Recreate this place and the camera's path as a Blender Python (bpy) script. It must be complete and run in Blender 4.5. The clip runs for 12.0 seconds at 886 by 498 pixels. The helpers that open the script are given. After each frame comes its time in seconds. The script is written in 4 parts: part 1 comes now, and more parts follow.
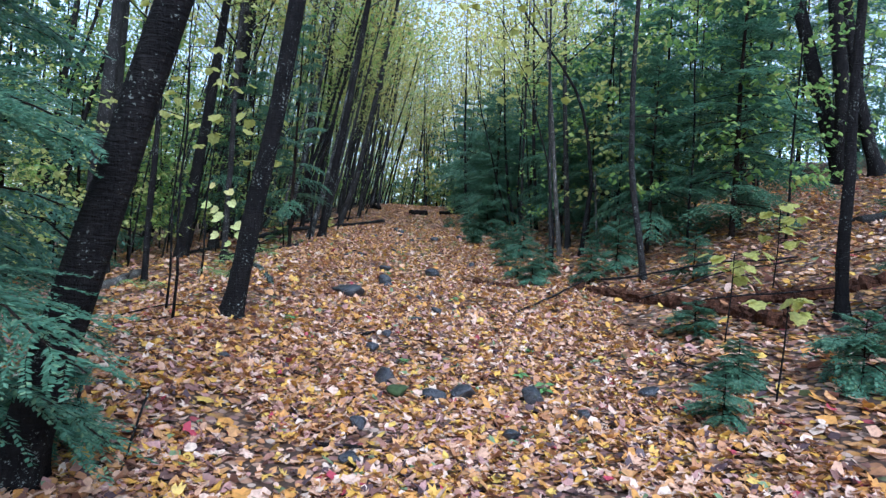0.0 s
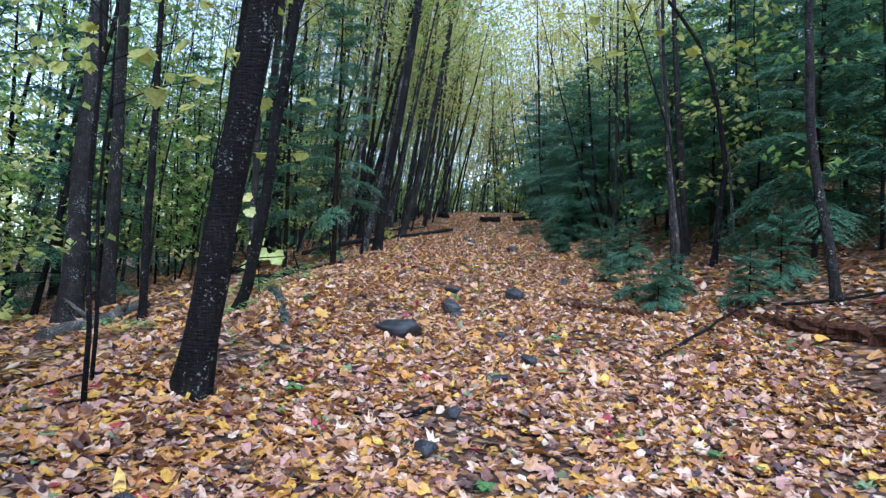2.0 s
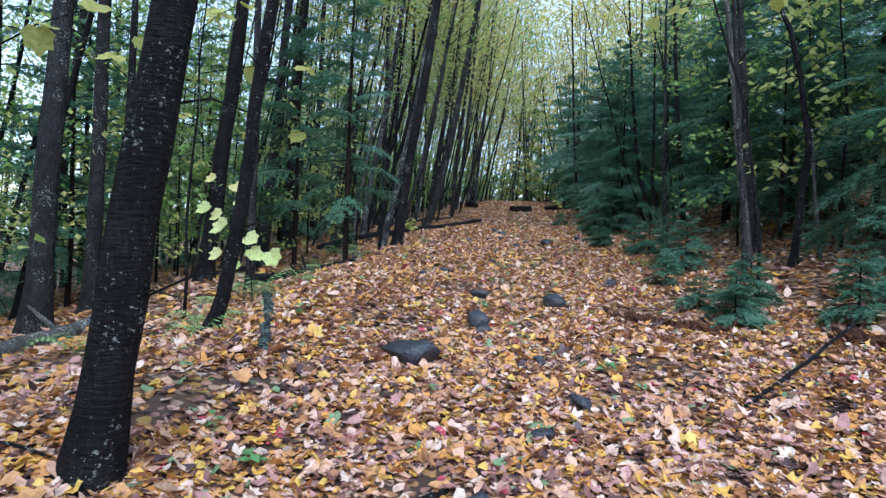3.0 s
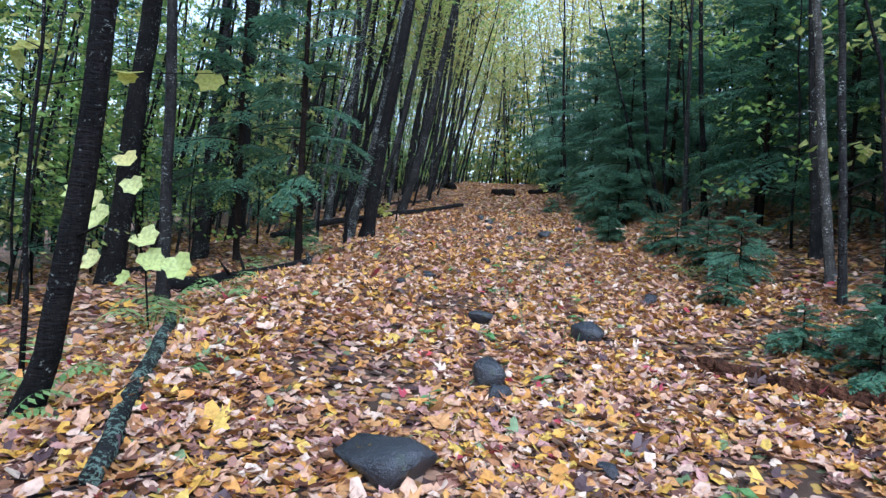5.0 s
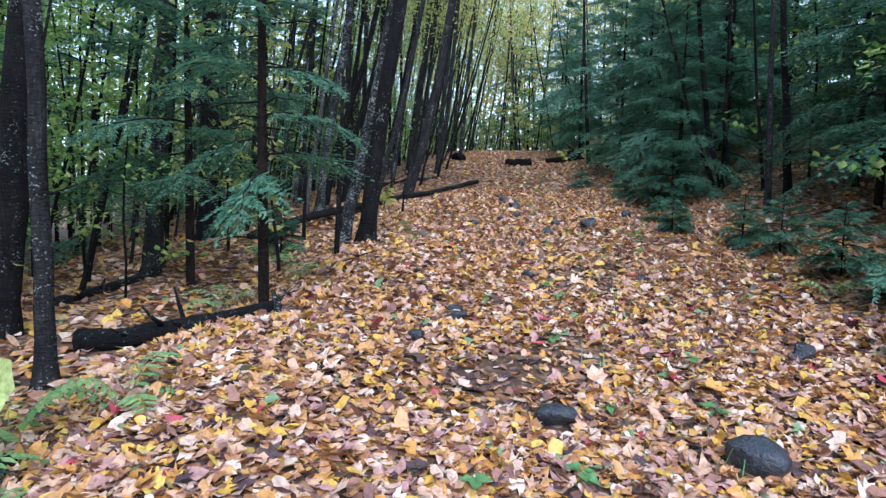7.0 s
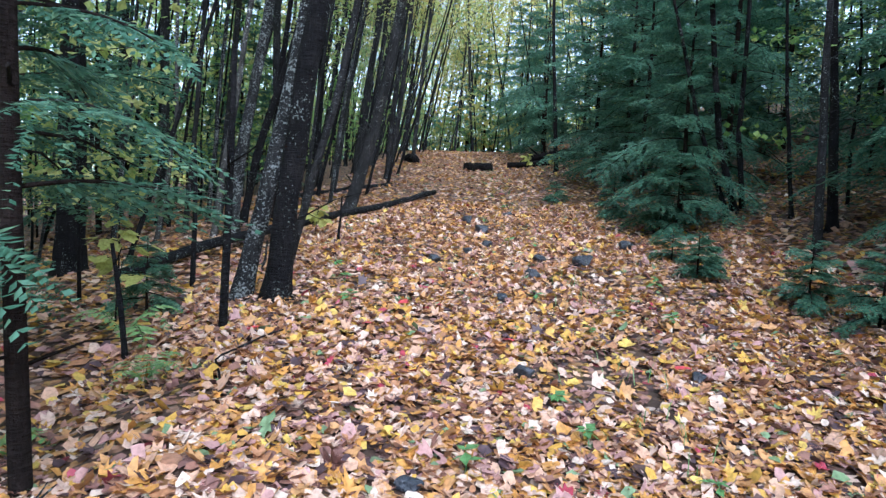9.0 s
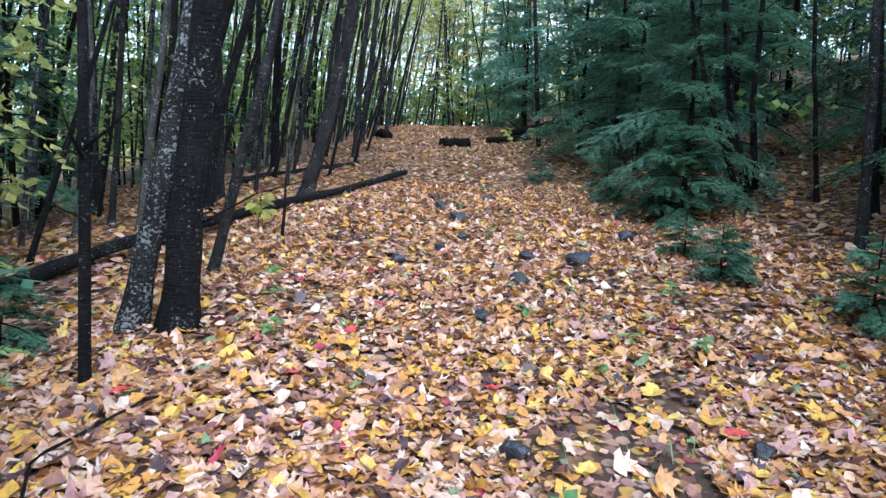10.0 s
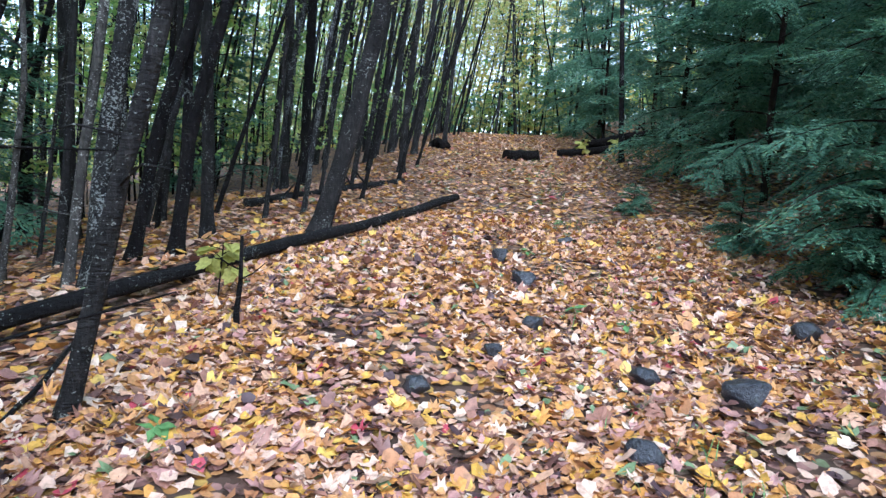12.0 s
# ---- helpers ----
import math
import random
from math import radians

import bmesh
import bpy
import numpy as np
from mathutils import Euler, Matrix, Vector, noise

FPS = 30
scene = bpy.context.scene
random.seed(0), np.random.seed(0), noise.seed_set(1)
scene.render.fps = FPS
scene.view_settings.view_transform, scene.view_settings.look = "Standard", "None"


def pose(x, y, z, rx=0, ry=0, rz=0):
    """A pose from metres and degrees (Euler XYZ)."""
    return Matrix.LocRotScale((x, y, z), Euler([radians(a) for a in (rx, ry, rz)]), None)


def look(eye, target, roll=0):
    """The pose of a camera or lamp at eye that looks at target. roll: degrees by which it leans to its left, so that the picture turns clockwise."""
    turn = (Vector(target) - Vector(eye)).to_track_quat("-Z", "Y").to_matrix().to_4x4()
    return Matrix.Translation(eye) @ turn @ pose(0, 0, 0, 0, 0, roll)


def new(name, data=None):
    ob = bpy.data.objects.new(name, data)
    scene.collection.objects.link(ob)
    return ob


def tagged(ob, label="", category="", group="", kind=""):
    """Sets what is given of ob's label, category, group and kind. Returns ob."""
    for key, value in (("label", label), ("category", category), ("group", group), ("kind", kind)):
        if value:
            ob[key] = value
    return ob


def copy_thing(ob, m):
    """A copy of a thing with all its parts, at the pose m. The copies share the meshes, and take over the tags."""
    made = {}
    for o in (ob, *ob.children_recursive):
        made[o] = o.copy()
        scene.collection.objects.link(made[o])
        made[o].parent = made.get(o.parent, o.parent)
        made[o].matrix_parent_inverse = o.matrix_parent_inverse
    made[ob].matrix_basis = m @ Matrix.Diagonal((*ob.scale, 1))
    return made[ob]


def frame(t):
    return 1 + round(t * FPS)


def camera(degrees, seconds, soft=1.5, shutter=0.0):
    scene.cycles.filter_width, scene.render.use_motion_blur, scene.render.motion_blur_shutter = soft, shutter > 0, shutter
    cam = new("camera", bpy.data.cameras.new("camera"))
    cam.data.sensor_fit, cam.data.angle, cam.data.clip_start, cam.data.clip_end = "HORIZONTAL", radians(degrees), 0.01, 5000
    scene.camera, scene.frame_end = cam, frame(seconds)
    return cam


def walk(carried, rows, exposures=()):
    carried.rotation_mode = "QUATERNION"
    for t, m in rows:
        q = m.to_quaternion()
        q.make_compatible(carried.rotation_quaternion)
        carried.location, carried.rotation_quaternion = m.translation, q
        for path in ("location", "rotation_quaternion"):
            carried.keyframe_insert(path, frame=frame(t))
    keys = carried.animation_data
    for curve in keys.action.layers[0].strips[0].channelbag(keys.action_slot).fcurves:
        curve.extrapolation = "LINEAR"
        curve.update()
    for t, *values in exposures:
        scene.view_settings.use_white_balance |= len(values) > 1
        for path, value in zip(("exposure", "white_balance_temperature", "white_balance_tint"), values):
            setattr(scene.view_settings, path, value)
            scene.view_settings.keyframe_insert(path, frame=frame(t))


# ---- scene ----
cam = camera(69.6, 12.0, 1.4, 0.06)
METRES, EYE, TILT, LEAN, TURN = 15.0, 1.55, 0.0, -4.0, 0.0
ROWS = [
    (0.0, 0.0, 0.0, 0.0, 0.0, 0.0, -0.0),
    (0.5, -0.0027, 0.0473, -0.0011, -1.14, -1.69, 0.74),
    (1.0, -0.0035, 0.0957, 0.0011, -0.4, -0.69, 0.9),
    (1.5, -0.0085, 0.1387, 0.0058, 2.76, 1.01, 1.1),
    (2.0, -0.0121, 0.1869, 0.0049, 6.39, 0.95, 1.78),
    (2.5, -0.0164, 0.2332, 0.0076, 8.25, -0.22, 2.22),
    (3.0, -0.0191, 0.2751, 0.0133, 9.0, 0.0, 1.78),
    (5.0, -0.0507, 0.4175, 0.0275, 6.44, -1.86, 0.7),
    (5.5, -0.0636, 0.4541, 0.0329, 7.25, -3.17, 0.79),
    (6.0, -0.0715, 0.4885, 0.0396, 8.02, -3.93, 1.37),
    (6.5, -0.0745, 0.529, 0.0449, 8.19, -5.48, 1.92),
    (7.0, -0.0805, 0.5678, 0.0531, 6.81, -4.93, 2.66),
    (9.0, -0.0973, 0.7265, 0.0735, 2.46, -5.35, 1.45),
    (9.5, -0.0918, 0.7711, 0.0753, 1.62, -6.59, 1.94),
    (10.0, -0.0926, 0.8129, 0.0789, 0.57, -7.66, 2.04),
    (10.5, -0.0924, 0.856, 0.0815, 0.36, -7.81, 0.85),
    (11.0, -0.0961, 0.8979, 0.0873, 2.77, -6.69, -0.34),
    (11.5, -0.0915, 0.9401, 0.0907, 5.41, -6.55, -0.2),
    (12.0, -0.0925, 0.9837, 0.0936, 6.3, -6.94, 0.97),
]
walk(cam, [(t, pose(0, 0, EYE, TILT, LEAN, TURN) @ pose(METRES * x, METRES * y, METRES * z, 90 + pitch, roll, yaw)) for t, x, y, z, yaw, pitch, roll in ROWS], [(0.0, 1.35, 5180, 9), (5.0, 1.53, 5180, 9), (9.0, 1.87, 5180, 9), (12.0, 2.05, 5180, 9)])

# ---- world and light: an overcast autumn day under the trees ----
world = bpy.data.worlds.new("overcast_sky")
scene.world = world
world.use_nodes = True
wn = world.node_tree.nodes
sky = wn.new("ShaderNodeTexSky")
sky.sky_type, sky.sun_disc = "NISHITA", False
sky.sun_elevation, sky.sun_rotation = radians(46), radians(164)
sky.air_density, sky.dust_density, sky.ozone_density = 1.0, 1.2, 1.4
wn["Background"].inputs["Strength"].default_value = 0.15
cloud = wn.new("ShaderNodeHueSaturation")  # cloud greys the blue of the sky
cloud.inputs["Saturation"].default_value = 0.62
world.node_tree.links.new(sky.outputs[0], cloud.inputs["Color"])
world.node_tree.links.new(cloud.outputs[0], wn["Background"].inputs[0])
sun_data = bpy.data.lights.new("sun", "SUN")
sun_data.energy, sun_data.angle, sun_data.color = 1.5, radians(40), (1.0, 0.97, 0.94)
sun = new("sun", sun_data)
sun.matrix_world = look((8, -29, 32), (0, 0, 0))


# ---- materials ----
def mat(name, rough=0.7, spec=0.3):
    m = bpy.data.materials.new(name)
    m.use_nodes = True
    nt = m.node_tree
    b = nt.nodes["Principled BSDF"]
    b.inputs["Roughness"].default_value = rough
    b.inputs["Specular IOR Level"].default_value = spec
    return m, nt, b


def noise_node(nt, scale, detail=4, stretch=(1, 1, 1), rough=0.6):
    tc = nt.nodes.new("ShaderNodeTexCoord")
    mp = nt.nodes.new("ShaderNodeMapping")
    mp.inputs["Scale"].default_value = stretch
    n = nt.nodes.new("ShaderNodeTexNoise")
    n.inputs["Scale"].default_value, n.inputs["Detail"].default_value, n.inputs["Roughness"].default_value = scale, detail, rough
    nt.links.new(tc.outputs["Object"], mp.inputs[0])
    nt.links.new(mp.outputs[0], n.inputs["Vector"])
    return n


def ramp(nt, fac, stops, mode="LINEAR"):
    r = nt.nodes.new("ShaderNodeValToRGB")
    r.color_ramp.interpolation = mode
    e = r.color_ramp.elements
    while len(e) < len(stops):
        e.new(0.5)
    for el, (p, c) in zip(e, stops):
        el.position, el.color = p, (*c, 1)
    nt.links.new(fac, r.inputs[0])
    return r


def mix(nt, fac, a, b, mode="MIX"):
    n = nt.nodes.new("ShaderNodeMix")
    n.data_type, n.blend_type = "RGBA", mode
    for sock, v in ((n.inputs[0], fac), (n.inputs[6], a), (n.inputs[7], b)):
        if isinstance(v, (int, float)):
            sock.default_value = v
        elif isinstance(v, tuple):
            sock.default_value = (*v, 1)
        else:
            nt.links.new(v, sock)
    return n.outputs[2]


def bump(nt, b, height, strength=0.5, dist=0.01):
    n = nt.nodes.new("ShaderNodeBump")
    n.inputs["Strength"].default_value, n.inputs["Distance"].default_value = strength, dist
    nt.links.new(height, n.inputs["Height"])
    nt.links.new(n.outputs[0], b.inputs["Normal"])


def bark(name, dark, light, lichen, amount, rough=0.88):
    """Furrowed bark: long grain, broad patches, cross cracks, flecks of lichen in loose colonies."""
    m, nt, b = mat(name, rough, 0.5 if rough < 0.6 else 0.12)
    grain = noise_node(nt, 42, 6, (1, 1, 0.22), 0.7)
    crack = noise_node(nt, 30, 3, (0.5, 0.5, 2.2), 0.6)
    patch = noise_node(nt, 5.5, 4)
    fleck = noise_node(nt, 46, 3, (1, 1, 1.25), 0.7)
    colony = noise_node(nt, 6.5, 3, (1, 1, 0.6))
    c = ramp(nt, grain.outputs[0], [(0.32, dark), (0.7, light)]).outputs[0]
    c = mix(nt, ramp(nt, patch.outputs[0], [(0.35, (0.2,) * 3), (0.7, (1,) * 3)]).outputs[0], dark, c)
    c = mix(nt, ramp(nt, crack.outputs[0], [(0.24, (1,) * 3), (0.33, (0,) * 3)]).outputs[0], c, dark)
    grow = nt.nodes.new("ShaderNodeMath")
    grow.operation = "MULTIPLY_ADD"
    nt.links.new(colony.outputs[0], grow.inputs[0])
    grow.inputs[1].default_value = 0.55
    nt.links.new(fleck.outputs[0], grow.inputs[2])
    f = ramp(nt, grow.outputs[0], [(amount + 0.325, (0,) * 3), (amount + 0.37, (1,) * 3)]).outputs[0]
    nt.links.new(mix(nt, f, c, lichen), b.inputs["Base Color"])
    high = nt.nodes.new("ShaderNodeMath")
    nt.links.new(grain.outputs[0], high.inputs[0])
    nt.links.new(crack.outputs[0], high.inputs[1])
    bump(nt, b, high.outputs[0], 1.0, 0.03)
    return m


BARK_DARK = bark("dark_wet_bark", (0.0045, 0.0043, 0.005), (0.026, 0.023, 0.023), (0.2, 0.22, 0.2), 0.6)
BARK_GREY = bark("grey_bark", (0.012, 0.0115, 0.012), (0.062, 0.058, 0.057), (0.24, 0.26, 0.24), 0.585)
BARK_LICHEN = bark("lichened_bark", (0.011, 0.011, 0.012), (0.06, 0.058, 0.056), (0.22, 0.235, 0.225), 0.505)
BARK_PALE = bark("pale_bark", (0.04, 0.038, 0.036), (0.19, 0.18, 0.165), (0.45, 0.46, 0.43), 0.57)
BARK_RED = bark("hemlock_bark", (0.01, 0.007, 0.006), (0.045, 0.03, 0.025), (0.2, 0.22, 0.18), 0.7)
ROTTEN = bark("rotten_wood", (0.018, 0.009, 0.007), (0.2, 0.085, 0.046), (0.09, 0.12, 0.04), 0.68)
LOG_WET = bark("wet_log_bark", (0.005, 0.005, 0.006), (0.022, 0.02, 0.021), (0.22, 0.25, 0.23), 0.595, 0.66)
MOSSY_LOG = bark("mossy_log_bark", (0.01, 0.011, 0.012), (0.055, 0.054, 0.052), (0.16, 0.23, 0.19), 0.5)
CUT = bark("dark_cut_wood", (0.002, 0.002, 0.002), (0.016, 0.012, 0.011), (0.05, 0.045, 0.045), 0.72)


def leafy(name, stops, rough=0.5, through_light=0.4, island=True, mode="LINEAR", spec=0.4):
    """Leaf tissue: a colour for every leaf, blotches and some light let through."""
    m, nt, b = mat(name, rough, spec)
    if island:
        r = nt.nodes.new("ShaderNodeNewGeometry").outputs["Random Per Island"]
    else:
        r = nt.nodes.new("ShaderNodeObjectInfo").outputs["Random"]
    c = ramp(nt, r, stops, mode).outputs[0]
    blot = noise_node(nt, 38, 4)
    c = mix(nt, ramp(nt, blot.outputs[0], [(0.3, (0.62, 0.55, 0.5)), (0.62, (1.06, 1.04, 1.0))]).outputs[0], (0, 0, 0), c)
    nt.links.new(c, b.inputs["Base Color"])
    bump(nt, b, blot.outputs[0], 0.25, 0.004)
    if through_light:
        t = nt.nodes.new("ShaderNodeBsdfTranslucent")
        nt.links.new(c, t.inputs[0])
        s = nt.nodes.new("ShaderNodeMixShader")
        s.inputs[0].default_value = through_light
        nt.links.new(b.outputs[0], s.inputs[1])
        nt.links.new(t.outputs[0], s.inputs[2])
        nt.links.new(s.outputs[0], nt.nodes["Material Output"].inputs[0])
    return m


FALLEN = [(0.0, (0.63, 0.38, 0.25)), (0.14, (0.57, 0.3, 0.12)), (0.27, (0.68, 0.47, 0.36)), (0.38, (0.6, 0.29, 0.07)),
          (0.48, (0.42, 0.2, 0.095)), (0.56, (0.65, 0.38, 0.07)), (0.635, (0.73, 0.57, 0.45)), (0.69, (0.32, 0.16, 0.115)),
          (0.755, (0.68, 0.46, 0.1)), (0.8, (0.47, 0.26, 0.23)), (0.88, (0.085, 0.05, 0.055)), (0.93, (0.22, 0.11, 0.09)), (0.974, (0.42, 0.06, 0.09)), (0.983, (0.2, 0.28, 0.14))]
LITTER = leafy("fallen_leaves", FALLEN, 0.5, 0.15, True, "CONSTANT")
LITTER_ONE = leafy("fallen_leaf", FALLEN, 0.5, 0.15, False, "CONSTANT")
WET_LEAF = leafy("wet_dark_leaves", [(0, (0.05, 0.03, 0.03)), (0.5, (0.1, 0.055, 0.045)), (1, (0.16, 0.085, 0.075))], 0.35, 0.0)
RED_LEAF = leafy("red_leaf", [(0, (0.55, 0.05, 0.06)), (1, (0.6, 0.07, 0.08))], 0.5, 0.0)
YELLOW = leafy("yellow_leaves", [(0, (0.5, 0.56, 0.16)), (0.4, (0.66, 0.66, 0.27)), (0.7, (0.38, 0.5, 0.13)), (1, (0.66, 0.6, 0.2))], 0.5, 0.6)
GOLD = leafy("golden_leaves", [(0, (0.62, 0.53, 0.13)), (0.5, (0.7, 0.6, 0.18)), (0.8, (0.45, 0.47, 0.12)), (1, (0.62, 0.44, 0.1))], 0.5, 0.6)
PALE_LEAF = leafy("pale_maple_leaves", [(0, (0.5, 0.58, 0.2)), (0.6, (0.66, 0.68, 0.3)), (1, (0.66, 0.58, 0.22))], 0.5, 0.35, False)
GREEN = leafy("green_leaves", [(0, (0.19, 0.35, 0.1)), (0.5, (0.3, 0.47, 0.13)), (0.85, (0.42, 0.55, 0.16)), (1, (0.54, 0.56, 0.17))], 0.5, 0.6)
FERN = leafy("fern_fronds", [(0, (0.17, 0.33, 0.11)), (1, (0.34, 0.48, 0.19))], 0.5, 0.4)
SHOOT = leafy("seedling_leaves", [(0, (0.1, 0.24, 0.08)), (1, (0.22, 0.36, 0.13))], 0.45, 0.3)
NEEDLES = leafy("hemlock_needles", [(0, (0.055, 0.14, 0.085)), (0.4, (0.1, 0.225, 0.145)), (0.8, (0.15, 0.3, 0.2)), (1, (0.24, 0.37, 0.2))], 0.42, 0.48)
MOSS = leafy("moss", [(0, (0.022, 0.042, 0.014)), (1, (0.045, 0.07, 0.02))], 0.9, 0.0)


def make_stone():
    m, nt, b = mat("wet_stone", 0.38, 0.5)
    n, f = noise_node(nt, 5, 4), noise_node(nt, 60, 4)
    c = ramp(nt, n.outputs[0], [(0.3, (0.013, 0.015, 0.02)), (0.55, (0.032, 0.036, 0.046)), (0.75, (0.075, 0.08, 0.092))]).outputs[0]
    moss = ramp(nt, noise_node(nt, 3.5, 5).outputs[0], [(0.63, (0,) * 3), (0.7, (0.7,) * 3)]).outputs[0]
    nt.links.new(mix(nt, moss, c, (0.06, 0.09, 0.035)), b.inputs["Base Color"])
    bump(nt, b, f.outputs[0], 0.9, 0.02)
    return m


STONE = make_stone()


def make_soil():
    """Forest floor: leaf-sized cells of the same fallen leaves over dark humus."""
    m, nt, b = mat("leaf_strewn_soil", 0.8, 0.25)
    tc = nt.nodes.new("ShaderNodeTexCoord")
    warp = noise_node(nt, 9, 2)
    off = mix(nt, 0.06, tc.outputs["Object"], warp.outputs["Color"], "ADD")
    v = nt.nodes.new("ShaderNodeTexVoronoi")
    v.inputs["Scale"].default_value = 15
    nt.links.new(off, v.inputs["Vector"])
    sep = nt.nodes.new("ShaderNodeSeparateColor")
    nt.links.new(v.outputs["Color"], sep.inputs[0])
    c = ramp(nt, sep.outputs[0], FALLEN, "CONSTANT").outputs[0]
    edge = ramp(nt, v.outputs["Distance"], [(0.5, (0,) * 3), (0.56, (1,) * 3)]).outputs[0]
    c = mix(nt, edge, c, (0.05, 0.032, 0.022))
    c = mix(nt, 0.55, c, (0.05, 0.03, 0.022))  # sodden lower layer
    big = noise_node(nt, 1.3, 4)
    bare = ramp(nt, big.outputs[0], [(0.52, (0,) * 3), (0.66, (0.8,) * 3)]).outputs[0]
    nt.links.new(mix(nt, bare, c, (0.085, 0.05, 0.032)), b.inputs["Base Color"])
    bump(nt, b, v.outputs["Distance"], 0.8, 0.02)
    return m


SOIL = make_soil()


# ---- the lie of the land ----
def soft(x, w):
    return 0.5 * (x + np.sqrt(x * x + w * w))


def trail(y):
    return -0.15 - 0.03 * y


def land(x, y):
    """Height of the ground: an old cart track climbing ahead, a bank on the right, a fall to the left."""
    x, y = np.asarray(x, float), np.asarray(y, float)
    base = -0.2 + 0.107 * soft(y + 6, 3) - 0.642 + 0.25 * np.exp(-(y / 2.5) ** 2) - 0.115 * soft(y - 46, 4)
    d = x - trail(y)
    side = 0.29 * soft(d - 1.7, 0.8) - 0.22 * soft(d - 14, 3) + np.clip(0.25 - 0.02 * (y - 12), 0.04, 0.25) * np.exp(-((d + 2.1) / 0.9) ** 2) - 0.19 * soft(-d - 3.4, 1) + 0.15 * soft(-d - 22, 4)
    off = np.clip((np.abs(d) - 1.2) / 2.5, 0, 1)
    rough = 0.012 * np.sin(5.1 * x + 1.3 * y) * np.sin(4.3 * y - 1.7 * x) + 0.008 * np.sin(11 * x - 3 * y) * np.sin(9 * y + 2 * x)
    wide = off * (0.06 * np.sin(1.3 * x + 0.7 * y) * np.sin(0.9 * y - 0.4 * x) + 0.03 * np.sin(3.1 * x - 1.1 * y))
    return base + side + rough + wide


def up(x, y):
    return float(land(x, y))


def steps(parts):
    return np.concatenate([np.arange(a, b, s) for a, b, s in parts])


gx = steps([(-400, -40, 30), (-40, -12, 2), (-12, -6, 0.4), (-6, 4, 0.12), (4, 12, 0.4), (12, 40, 2), (40, 401, 30)])
gy = steps([(-300, -30, 30), (-30, -4, 2), (-4, 0, 0.4), (0, 26, 0.12), (26, 60, 0.5), (60, 100, 4), (100, 701, 40)])
GX, GY = np.meshgrid(gx, gy)
verts = np.stack([GX, GY, land(GX, GY)], -1).reshape(-1, 3)
W = len(gx)
idx = np.arange(len(gy) * W).reshape(len(gy), W)
faces = np.stack([idx[:-1, :-1], idx[:-1, 1:], idx[1:, 1:], idx[1:, :-1]], -1).reshape(-1, 4)
me = bpy.data.meshes.new("ground")
me.from_pydata(verts.tolist(), [], faces.tolist())
me.materials.append(SOIL)
me.shade_smooth()
ground = tagged(new("ground", me), "forest floor of damp brown soil under fallen leaves", "ground", kind="structure")


# ---- helpers for building ----
def link_mesh(name, bm, materials, parent=None, label=""):
    data = bpy.data.meshes.new(name)
    bm.to_mesh(data)
    bm.free()
    for m in materials if isinstance(materials, (list, tuple)) else [materials]:
        data.materials.append(m)
    ob = new(name, data)
    ob.parent = parent
    return tagged(ob, label)


def part(name, bm, material, parent, label=""):
    return link_mesh(name, bm, material, parent, label)


def thing(name, x, y, label, category, group="", z=None):
    e = new(name)
    e.location = (x, y, up(x, y) if z is None else z)
    e.empty_display_size = 0.2
    return tagged(e, label, category, group)


def tube(bm, pts, radii, n=8, rnd=None, wob=0.0, index=0, cap=True, swell=None):
    """A tapered round stem along pts."""
    rings = []
    for i, p in enumerate(pts):
        p = Vector(p)
        d = (Vector(pts[min(i + 1, len(pts) - 1)]) - Vector(pts[max(i - 1, 0)])).normalized()
        a = d.cross(Vector((0.3, 1, 0.1))).normalized()
        b = d.cross(a)
        ring = []
        for k in range(n):
            t = 2 * math.pi * k / n
            r = radii[i] * (1 + (rnd.uniform(-wob, wob) if rnd else 0)) * (swell(i, t) if swell else 1)
            ring.append(bm.verts.new(p + a * (r * math.cos(t)) + b * (r * math.sin(t))))
        rings.append(ring)
    for r0, r1 in zip(rings, rings[1:]):
        for k in range(n):
            f = bm.faces.new((r0[k], r0[(k + 1) % n], r1[(k + 1) % n], r1[k]))
            f.smooth, f.material_index = True, index
    if cap:
        for r in (rings[0][::-1], rings[-1]):
            f = bm.faces.new(r)
            f.material_index = index


def leaf(bm, c, axis, side, length, width, fold=0.15, index=0):
    """One leaf: two halves folded a little along the midrib."""
    n = axis.cross(side).normalized()
    a, t = c, c + axis * length
    m1 = c + axis * (length * 0.42) - n * (fold * width)
    l, r = m1 + side * (width / 2) + n * (2 * fold * width), m1 - side * (width / 2) + n * (2 * fold * width)
    va, vl, vt, vr = [bm.verts.new(v) for v in (a, l, t, r)]
    for f in (bm.faces.new((va, vr, vt)), bm.faces.new((va, vt, vl))):
        f.material_index = index


def lobed(bm, c, axis, side, size, index=0, curl=0.15):
    """A maple leaf with five lobes."""
    n = axis.cross(side)
    shape = [(-0.42, 0.0), (-0.5, 0.22), (-0.2, 0.52), (-0.02, 0.42), (0.3, 0.42), (0.3, 0.24), (0.6, 0.0),
             (0.3, -0.24), (0.3, -0.42), (-0.02, -0.42), (-0.2, -0.52), (-0.5, -0.22)]
    mid = bm.verts.new(c)
    vs = [bm.verts.new(c + axis * (u * size) + side * (v * size) - n * (curl * size * (u * u + 2 * v * v))) for u, v in shape]
    for k in range(len(vs)):
        f = bm.faces.new((mid, vs[k], vs[(k + 1) % len(vs)]))
        f.material_index = index


def any_dir(rnd, flat=1.0):
    a = rnd.uniform(0, 2 * math.pi)
    return Vector((math.cos(a), math.sin(a), rnd.uniform(-1, 1) * flat)).normalized()


